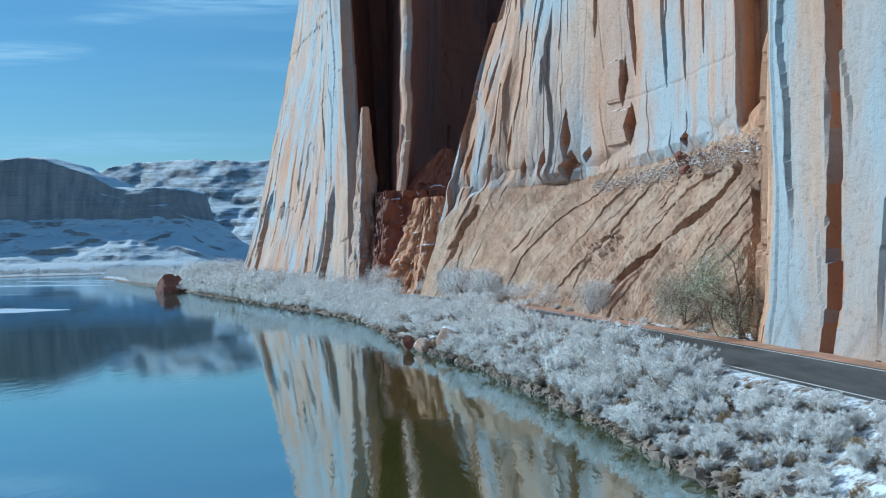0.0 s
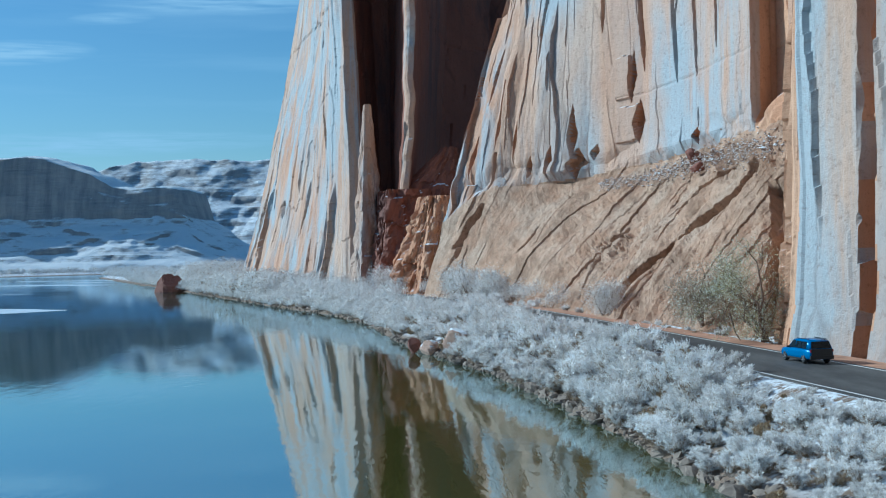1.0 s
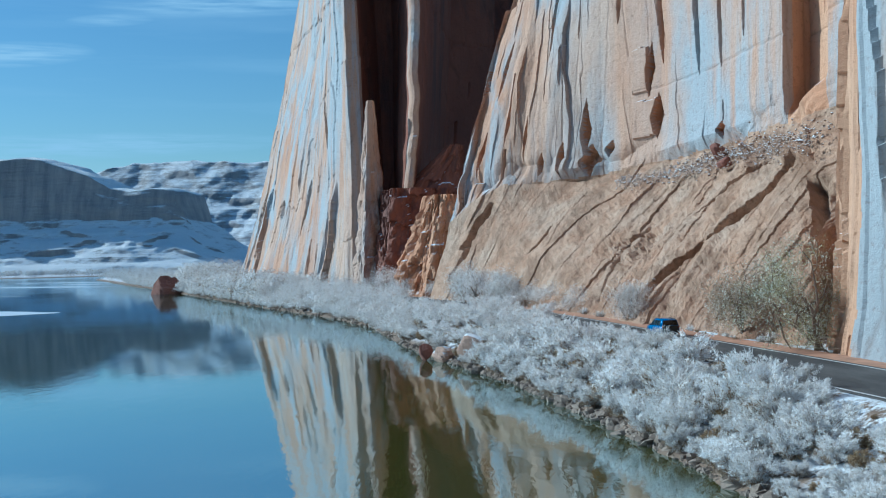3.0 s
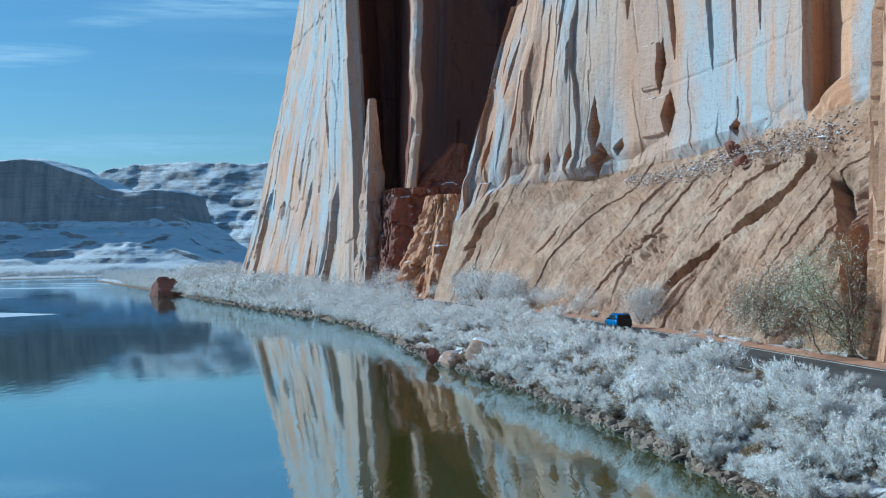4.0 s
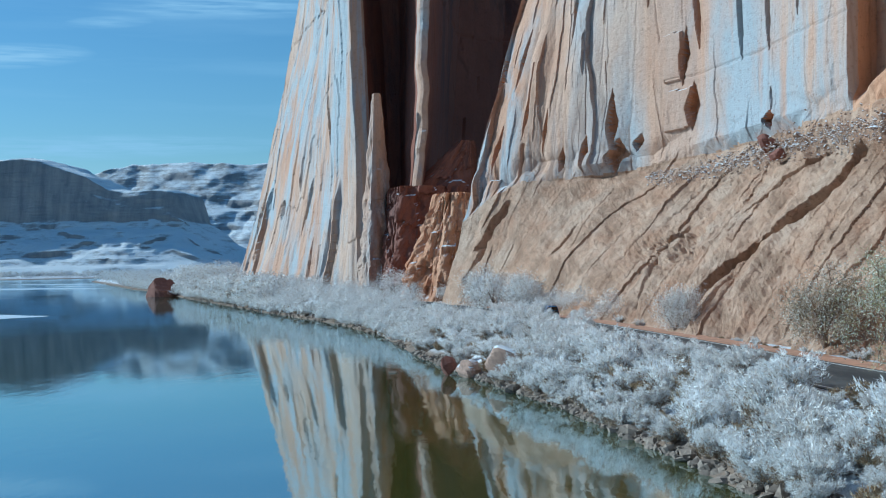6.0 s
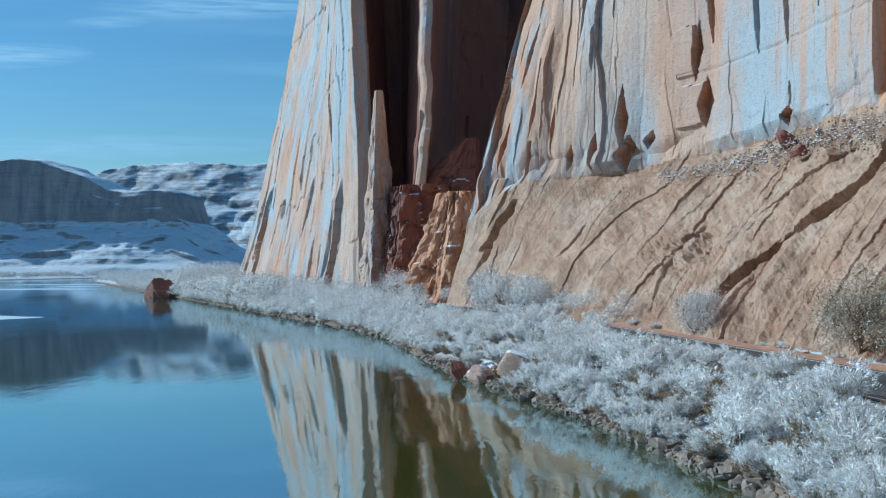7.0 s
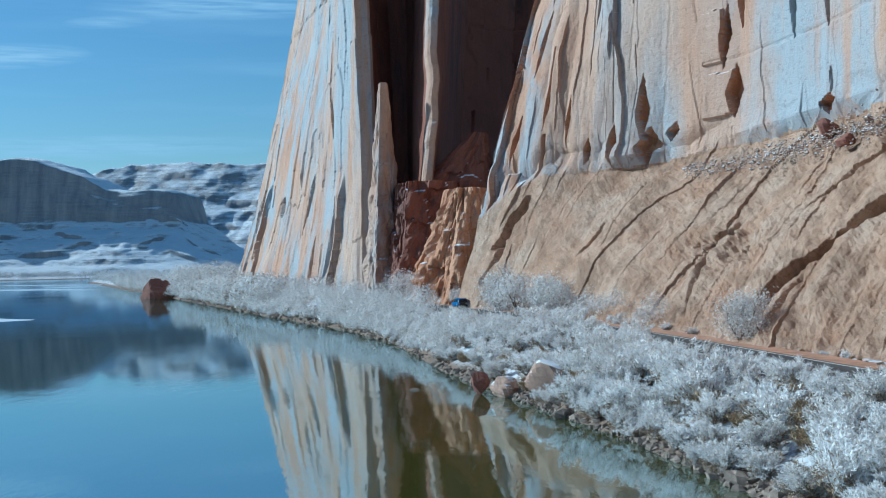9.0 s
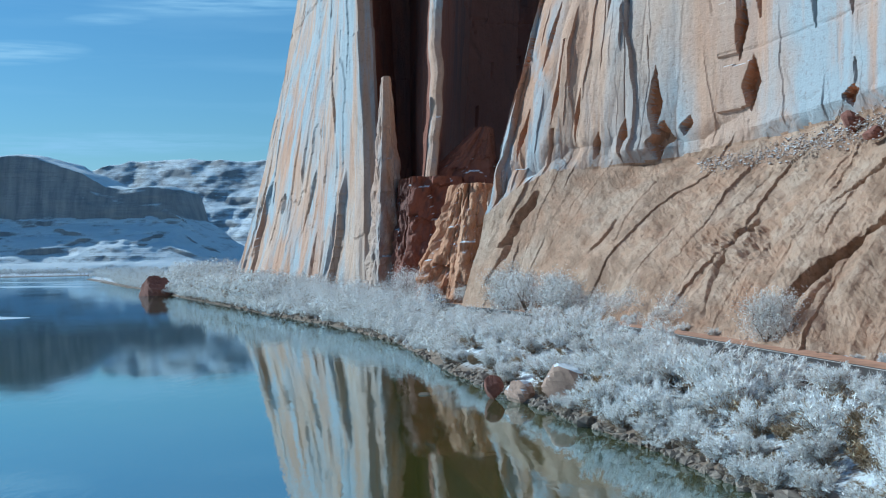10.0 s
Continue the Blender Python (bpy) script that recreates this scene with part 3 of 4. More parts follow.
    ds += loose * (0.9 * facets(S, Z, 2.6, 1.7, 62, 1.8) + 0.9 * (fbm(S / 2, Z / 1.2, 63, 4) - 0.5) - 0.5)
    d = dw * wall + ds * slope
    me = mesh_np("cliff", np.stack([x + nx * d, y + ny * d, Z + 0.35 * slope * ds], -1).reshape(-1, 3), grid_faces(len(s), len(z)))
    me.materials.append(M_WALL)
    me.materials.append(M_SLOPE)
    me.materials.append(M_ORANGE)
    warm_scar = warm_scar | (niche > 0.3)
    kind = np.where(Z + 1.2 * (fbm(S / 3, Z / 3, 41, 3) - 0.5) < zw, 1, np.where(warm_scar, 2, 0))[:-1, :-1]
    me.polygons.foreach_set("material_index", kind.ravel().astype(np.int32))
    tagged(part("cliff_wall_near", me, None), "pale sandstone wall above a bare tan rock slope", "cliff", kind="structure")


def build_block():
    nodes = [(46, 113), (38, 106), (33, 95), (30.4, 86.6), (29.2, 80.6), (30.4, 72.1), (30.9, 69.5),
             (31.6, 64.8), (33.4, 54.7), (37, 36.5), (42, 9), (47, -55), (50, -146)]
    s, xy, nrm = smooth_line(nodes, 0.28, 0.4)
    z = np.r_[np.arange(2.4, 34, 0.22), np.arange(34, 100, 0.8)]
    S, Z = np.meshgrid(s, z, indexing="ij")
    d = 0.4 * facets(S, Z, 8, 26, 51, 1.5) + 0.2 * facets(S, Z, 3, 9, 52, 1.5) + 0.5 * sheets(S, Z, 4.5, 18, 60, 0.5) + 0.6 * (fbm(S / 9, Z / 16, 54, 5) - 0.5) + 0.12 * (fbm(S / 0.8, Z / 1.4, 53, 3) - 0.5)
    d -= 1.0 * cracks(S, Z, 4.2, 57, 0.22)
    at = s[np.argmin(np.hypot(xy[:, 0] - 30.65, xy[:, 1] - 70.8))]
    off = np.abs(S - at - 0.7 * (fbm(Z / 4, Z * 0, 58, 3) - 0.5))
    d -= 8.0 * np.clip((0.85 - off) / 0.25, 0, 1) * np.clip((17 - Z) / 1.5, 0, 1)
    d -= (1.2 * facets(S, Z, 1.6, 2.6, 59, 2.0) + 0.6) * np.clip((1.1 - off) / 0.4, 0, 1) * np.clip((Z - 15) / 2, 0, 1) * np.clip((30 - Z) / 3, 0, 1)
    Y = np.repeat(xy[:, 1:], len(z), 1)
    d -= np.where(Y > 79.6, 1.8 * cracks(S, Z, 2.6, 66, 0.55) - 1.0 * sheets(S, Z, 3.0, 14, 67, 0.7), 0)
    d += 0.5 * np.clip((6.5 - Z) / 4, 0, 1)
    x = xy[:, :1] + nrm[:, :1] * (d - 0.04 * Z)
    y = xy[:, 1:] + nrm[:, 1:] * (d - 0.04 * Z)
    me = mesh_np("cliff", np.stack([x, y, Z], -1).reshape(-1, 3), grid_faces(len(s), len(z)))
    me.materials.append(M_PILLAR)
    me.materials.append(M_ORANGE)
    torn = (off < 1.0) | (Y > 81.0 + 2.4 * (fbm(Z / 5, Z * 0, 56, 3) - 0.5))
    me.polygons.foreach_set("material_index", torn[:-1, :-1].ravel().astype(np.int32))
    tagged(part("cliff_wall_roadside", me, None), "blue-grey varnished sandstone pillar beside the road", "cliff", kind="structure")


build_left_cliff()
build_main_cliff()
build_block()


# ---- far mesas ----
def build_hills():
    def mesa(name, label, mat, x0, x1, foot_y, cliff_y, top_y, step, foot, top, ragged, seed, steep):
        xs = np.arange(x0, x1, step)
        v = np.linspace(0, 1, 110)
        X, V = np.meshgrid(xs, v, indexing="ij")
        zt, zf = top(X), foot(X)
        y = np.interp(V, [0, 0.45, 0.72, 1], [0, 1, steep, 2])
        Y = np.where(y < 1, foot_y + (cliff_y - foot_y) * y, cliff_y + (top_y - cliff_y) * (y - 1))
        prof = np.interp(V, [0, 0.45, 0.72, 0.8, 1], [0, 0, 0.94, 0.98, 1])
        Zz = np.where(V < 0.45, 2 + (zf - 2) * (V / 0.45) ** 1.15, zf + (zt - zf) * prof)
        bench = ragged * (fbm(X / 60, V * 9, seed, 5) - 0.5) * np.interp(V, [0.4, 0.5, 0.7, 0.8], [1, 0.45, 0.45, 1])
        Y = Y + 2.2 * bench * np.clip(V * 4, 0, 1) + 70 * (fbm(X / 180, V * 0 + 1, seed + 3, 3) - 0.5) * np.clip(V * 2, 0, 1)
        Zz = Zz + 0.2 * bench * np.clip(V * 3, 0, 1) + 0.035 * zf * (np.floor(V * 26) % 2) * (V < 0.45) * fbm(X / 90, V * 9, seed + 6, 3)
        Zz = Zz + (0.5 * ragged * (fbm(X / 34, V * 3, seed + 9, 4) - 0.45) + 0.5 * ragged * (fbm(X / 95, V * 2, seed + 12, 3) - 0.45)) * np.clip((V - 0.66) * 6, 0, 1)
        me = mesh_np(name, np.stack([X, Y, Zz], -1).reshape(-1, 3), grid_faces(len(xs), len(v)), True)
        tagged(part(name, me, mat), label, "mesa", kind="structure")

    def top_a(x):
        return np.interp(x, [-1200, -1010, -960, -880, -840, -740, -700, -660, -565, -548, -530, -380], [262, 262, 252, 258, 250, 215, 188, 178, 180, 172, 112, 2])

    def top_b(x):
        return np.interp(x, [-1500, -1150, -1060, -980, -800, -640, 200], [290, 308, 335, 358, 362, 352, 345])

    mesa("mesa_near", "dark canyon mesa with snowy talus slopes", M_HILL, -1700, -376, 2250, 2444, 2740, 6, lambda x: np.interp(x, [-1200, -990, -950, -530, -380], [112, 85, 112, 106, 1]), top_a, 26, 61, 1.12)
    mesa("mesa_far", "distant snow-covered slickrock domes", M_DOME, -1700, 400, 3150, 3550, 4380, 10, lambda x: 215 + 0 * x, top_b, 60, 71, 1.25)


build_hills()


# ---- frosted bushes ----
def twig_cloud(rng, count, stems, reach, high, size):
    """Triangles of frosted twigs spread along arching stems."""
    az = rng.uniform(0, 2 * np.pi, stems)
    out = reach * rng.uniform(0.35, 1.0, stems)
    top = high * rng.uniform(0.6, 1.0, stems) * (1 - 0.25 * (out / reach) ** 2)
    bend = rng.uniform(0.6, 1.5, stems)
    k = rng.integers(0, stems, count)
    lump = rng.integers(0, 7, count)
    shift = rng.normal(0, 0.13, (stems, 7, 3))
    t = np.clip(0.3 + 0.11 * lump + rng.normal(0, 0.04, count), 0.05, 1.05)
    c = np.stack([np.cos(az[k]) * out[k] * t ** bend[k], np.sin(az[k]) * out[k] * t ** bend[k], top[k] * t ** 0.8], 1)
    c += (shift[k, lump] + rng.normal(0, 0.06, (count, 3))) * reach * np.array([1, 1, 0.7])
    c[:, 2] = np.maximum(c[:, 2], 0.04)
    way = rng.normal(0, 1, (count, 3)) * 0.8 + np.stack([np.cos(az[k]), np.sin(az[k]), 0.9 + 0 * t], 1)
    way /= np.linalg.norm(way, axis=1)[:, None]
    side = np.cross(way, rng.normal(0, 1, (count, 3)))
    side /= np.linalg.norm(side, axis=1)[:, None]
    ln = size * rng.uniform(0.5, 1.5, count)[:, None]
    wd = size * rng.uniform(0.05, 0.15, count)[:, None]
    v = np.stack([c - side * wd, c + side * wd, c + way * ln], 1).reshape(-1, 3)
    sv, sf = [], []
    for i in range(stems):
        ts = np.linspace(0, 0.9, 5)
        p = np.stack([np.cos(az[i]) * out[i] * ts ** bend[i], np.sin(az[i]) * out[i] * ts ** bend[i], top[i] * ts ** 0.8], 1)
        n0 = len(sv)
        for q, tt in zip(p, ts):
            r = 0.028 * high / 2 * (1.1 - tt)
            for a in (0, 2.1, 4.2):
                sv.append(q + (r * math.cos(a), r * math.sin(a), 0))
        for j in range(4):
            for a in range(3):
                b = (a + 1) % 3
                sf.append((n0 + 3 * j + a, n0 + 3 * j + b, n0 + 3 * j + 3 + b, n0 + 3 * j + 3 + a))
    return v, np.arange(len(v)).reshape(-1, 3), np.array(sv), np.array(sf)


def bush(rng, count, reach, high, size, label, mat, name="frosted_bush", group="frosted bushes on the river bank", category="bush"):
    v, f, sv, sf = twig_cloud(rng, count, 26, reach, high, size)
    root = tagged(new(name), label, category, group=group)
    part("branchwork", mesh_np("branchwork", sv, sf), M_TWIG, root, "thin dark bare stems")
    part("crown", mesh_np("crown", v, f), mat, root)
    v, f, sv, sf = twig_cloud(rng, count // 5, 20, reach * 0.95, high * 0.6, size)
    part("undergrowth", mesh_np("undergrowth", v, f), M_BRUSH, root, "bare brown twigs without frost")
    return root


def scatter_bushes():
    rng = np.random.default_rng(4)
    label = "frost-covered leafless shrub on the snowy river bank"
    grass = "ochre dry grass clump among frosted shrubs"
    near = [bush(rng, 11000, 1.5, 2.1, 0.15, label, M_FROST) for _ in range(4)]
    far = [bush(rng, 6500, 1.7, 2.4, 0.22, label, M_FROST) for _ in range(4)]
    dry = [bush(rng, 2500, 0.8, 1.2, 0.2, grass, M_DRY, "dry_grass_clump", "dry grass clumps on the bank", "grass clump") for _ in range(2)]
    used = set()
    spots, kept, rest = [], [], []
    n = 20000
    pick = rng.random(n)
    ys = np.where(pick < 0.3, rng.uniform(24, 82, n), np.where(pick < 0.62, rng.uniform(75, 165, n), rng.uniform(155, 340, n)))
    xs = np.interp(ys, [24, 182, 338], [18, -6, -60]) + rng.uniform(-5, 28, n)
    ds, rs, zs = land(xs, ys), line_distance(xs, ys, ROAD)[0], ground_z(xs, ys)
    for x, y, d, r, gz in zip(xs, ys, ds, rs, zs):
        if d < 0.3 or d > 26 or abs(r) < 4.9:
            continue
        tuft = 5.6 < r < 7.4 and 95 < y < 160 and d < 26
        if r > 0 and not tuft and (y < 160 or r > 15 or (x > 1 and y > 182)):
            continue
        gap = 1.2 if y < 66 else 1.5 if y < 120 else 2.9
        if any((x - a) ** 2 + (y - b) ** 2 < gap**2 for a, b in spots):
            continue
        spots.append((x, y))
        kept.append((y, x, d, r, gz))
    kept.sort()
    for n, (y, x, d, r, gz) in enumerate(kept):
        if n >= 300:
            rest.append((x, y, gz))
            continue
        pool = near if y < 66 else far
        if rng.random() < 0.2 and y < 182:
            pool = dry
        src = pool[rng.integers(0, len(pool))]
        k = rng.uniform(0.55, 1.1) * (0.8 if d < 2.6 else 1.0) * (0.36 if 0 < r < 8 and y < 160 else 0.3 if y < 60 and r > -6.0 else (0.62 if y < 64 else 0.92) if y < 118 and r > -7.5 else 0.75 if y < 52 else 1.2 if y < 110 else 1.25)
        m = pose(x, y, gz - 0.05, rng.uniform(-8, 8), rng.uniform(-8, 8), rng.uniform(0, 360))
        if src in used:
            ob = copy_thing(src, m)
        else:
            ob = src
            used.add(src)
            ob.matrix_basis = m
        ob.scale = (k, k, k * rng.uniform(0.8, 1.2))
    return rest


def clump(rng, count, h, size):
    """A frosted shrub seen from afar: short leaf-like sprays over the skin of several rounded lobes."""
    lobes = rng.integers(3, 7)
    mid = np.c_[rng.normal(0, 0.34, (lobes, 2)) * h, rng.uniform(0.25, 0.62, lobes) * h]
    rad = rng.uniform(0.26, 0.44, lobes) * h
    k = rng.integers(0, lobes, count)
    out = rng.normal(0, 1, (count, 3))
    out[:, 2] = np.abs(out[:, 2]) * 1.1 - 0.35
    out /= np.linalg.norm(out, axis=1)[:, None]
    c = mid[k] + out * (rad[k] * rng.uniform(0.7, 1.12, count))[:, None]
    c[:, 2] = np.maximum(c[:, 2], 0.05)
    nrm = out + rng.normal(0, 0.35, (count, 3))
    way = np.cross(nrm, rng.normal(0, 1, (count, 3)))
    way /= np.linalg.norm(way, axis=1)[:, None]
    side = np.cross(nrm, way)
    side /= np.linalg.norm(side, axis=1)[:, None]
    ln, wd = size * rng.uniform(0.5, 1.4, count)[:, None], size * rng.uniform(0.12, 0.28, count)[:, None]
    v = np.stack([c - side * wd, c + side * wd, c + way * ln + out * 0.3 * ln], 1).reshape(-1, 3)
    return v, np.arange(len(v)).reshape(-1, 3)


def far_thicket(rest):
    """The frosted growth along the far banks, too far off to tell shrub from shrub."""
    rng = np.random.default_rng(9)
    vs, fs, us, gs = [], [], [], []
    count = low = 0
    line = np.asarray(BANK, float)
    spots = []
    for x, y, z in rest:
        h = 1.3 + 3.4 * rng.random() ** 1.6
        if 145 < y < 190 and -9 < line_distance(np.array(x), np.array(y), ROAD)[0] < 0:
            h = min(h, 1.3)
        elif y > 200:
            h *= 1.5
        spots.append((x, y, z, h, *((1500, 0.2) if y < 120 else (1500, 0.18) if y < 200 else (1200, 0.23))))
    for _ in range(700):
        y = 290 + 740 * rng.random() ** 1.4
        x = np.interp(y, line[10:16, 1], line[10:16, 0]) + rng.uniform(0.5, 26) * (0.6 + y / 550)
        spots.append((x, y, 2.0, rng.uniform(3.0, 8.0), 380, 0.7))
    for _ in range(620):
        y = 150 + 560 * rng.random()
        x = np.interp(y, line[9:16, 1], line[9:16, 0]) + rng.uniform(0.2, 5.0)
        h = rng.uniform(1.2, 3.0) + 2.4 * max(0, y - 260) / 450
        spots.append((x, y, 0.5, h, *((700, 0.22) if y < 230 else (300, 0.5))))
    for _ in range(40):
        spots.append((rng.uniform(-103, -80), rng.uniform(456, 510), 2.8, rng.uniform(6.0, 12.0), 900, 0.6))
    for _ in range(420):
        x = rng.uniform(-820, -330)
        spots.append((x, 1448 + 0.2 * (x + 600) + rng.uniform(0, 100), 2.5, rng.uniform(4, 9), 90, 2.0))
    for x, y, z, h, n, size in spots:
        v, f = clump(rng, n, h, size) if y > 120 else twig_cloud(rng, n, 14, h * 0.75, h, size)[:2]
        vs.append(v + (x, y, z - 0.1))
        fs.append(f + count)
        count += len(v)
        if y < 420 and rng.random() < 0.6:
            v, f, _, _ = twig_cloud(rng, n // 3, 9, h * 0.8, h * 0.5, size)
            us.append(v + (x, y, z - 0.1))
            gs.append(f + low)
            low += len(v)
    tagged(part("far_thicket", mesh_np("far_thicket", np.vstack(vs), np.vstack(fs)), M_FROST),
           "dense frosted scrub along the far river bank", "scrub", kind="stuff")
    tagged(part("brown_undergrowth", mesh_np("brown_undergrowth", np.vstack(us), np.vstack(gs)), M_BRUSH),
           "bare brown brush under the frosted scrub", "scrub", kind="stuff")


far_thicket(scatter_bushes())


# ---- road ----
def ribbon(nodes, left, right, z, thick, step=1.0):
    """A long flat slab beside a line, from left to right of it."""
    s, xy, nrm = smooth_line(nodes, step, 4.0)
    a, b = xy + nrm * left, xy + nrm * right
    n = len(s)
    top = np.stack([np.c_[a, np.full(n, z)], np.c_[b, np.full(n, z)], np.c_[b, np.full(n, z - thick)], np.c_[a, np.full(n, z - thick)]], 1).reshape(-1, 3)
    f = []
    for i in range(n - 1):
        for k in range(4):
            j = (k + 1) % 4
            f.append((4 * i + k, 4 * i + j, 4 * i + 4 + j, 4 * i + 4 + k))
    return mesh_np("strip", top, f)


def build_road():
    k = Mat("worn_asphalt", 0.75)
    n = k.noise(k.place((0.35, 0.1, 1), (0, 0, 0.3)), 1.0, 5, 0.65)
    g = k.noise(k.place((9, 9, 9)), 1.0, 4, 0.7)
    c = k.mix(k.ramp(n, (0.38, 0.0), (0.62, 1.0)), (0.035, 0.032, 0.032), (0.105, 0.10, 0.095))
    k.colour(k.mix(k.ramp(g, (0.35, 0.3), (0.6, 0.0)), c, (0.02, 0.02, 0.02)))
    k.bump(g, 0.4, 0.02)
    rd = tagged(part("road", ribbon(ROAD, -3.9, 3.9, ROAD_Z, 0.3), k.m), "two-lane dark asphalt road, partly wet", "road", kind="structure")
    white = simple("road_paint", (0.72, 0.72, 0.7), 0.6, 0.25, 3, relief=0)
    yellow = simple("yellow_road_paint", (0.6, 0.42, 0.06), 0.6, 0.25, 3, relief=0)
    part("edge_line", ribbon(ROAD, -3.52, -3.38, ROAD_Z + 0.006, 0.004), white, rd, "worn white edge line")
    part("edge_line", ribbon(ROAD, 3.38, 3.52, ROAD_Z + 0.006, 0.004), white, rd, "worn white edge line")
    dirt = simple("red_shoulder_soil", (0.42, 0.23, 0.14), 0.95, 0.35, 0.8, relief=0.05)
    tagged(part("road_shoulder", ribbon(ROAD, 3.9, 6.2, ROAD_Z - 0.01, 0.3), dirt), "red sandy road shoulder below the cliff", "road shoulder", kind="structure")


build_road()


# ---- rocks ----
def rock_mesh(name, seed, sides=9, rings=7, rough=0.35, blocky=0.55, size=(1, 1, 1), taper=0.0):
    """A broken stone: a sphere squared off by random cutting planes."""
    rng = np.random.default_rng(seed)
    th = np.linspace(0, np.pi, rings + 2)
    ph = np.linspace(0, 2 * np.pi, sides, endpoint=False)
    v = [(0, 0, 1.0)]
    for t in th[1:-1]:
        v += [(math.sin(t) * math.cos(p + 0.3 * t), math.sin(t) * math.sin(p + 0.3 * t), math.cos(t)) for p in ph]
    v.append((0, 0, -1.0))
    v = np.array(v)
    cut = rng.normal(0, 1, (11, 3))
    cut /= np.linalg.norm(cut, axis=1)[:, None]
    far = rng.uniform(blocky, 0.95, 11)
    r = np.ones(len(v))
    for c, h in zip(cut, far):
        dot = v @ c
        r = np.where(dot > 0.05, np.minimum(r, h / np.maximum(dot, 0.05)), r)
    v = v * r[:, None] * (1 + rough * 0.3 * (rng.random(len(v))[:, None] - 0.5))
    v[:, :2] *= 1 - taper * v[:, 2:]
    v = v * np.array(size)
    f = []
    for p in range(sides):
        q = (p + 1) % sides
        f.append((0, 1 + p, 1 + q, 1 + q))
        for k in range(rings - 1):
            a = 1 + k * sides
            f.append((a + p, a + sides + p, a + sides + q, a + q))
        a = 1 + (rings - 1) * sides
        f.append((a + p, len(v) - 1, a + q, a + q))
    me = bpy.data.meshes.new(name)
    me.from_pydata([tuple(p) for p in v], [], [tuple(dict.fromkeys(q)) for q in f])
    me.update()
    return me


def stone_mat(name, base, snowy=0.0):
    k = Mat(name, 0.9)
    n = k.noise(k.place((2.2, 2.2, 2.2)), 1.0, 6, 0.7)
    c = k.mix(k.ramp(n, (0.3, 0.0), (0.7, 1.0)), tuple(0.55 * b for b in base), tuple(min(1, 1.25 * b) for b in base))
    c = k.mix(k.ramp(k.obj.outputs["Random"], (0.0, 0.0), (1.0, 0.6)), c, tuple(0.45 * b for b in base))
    if snowy:
        up = k.axis(k.geo.outputs["Normal"], 2)
        c = k.mix(k.ramp(k.math("ADD", up, k.math("MULTIPLY", n, 0.5)), (1.05 - 0.4 * snowy, 0.0), (1.2 - 0.4 * snowy, 1.0)), c, (0.8, 0.84, 0.88))
    k.colour(c)
    k.bump(n, 0.7, 0.08)
    return k.m


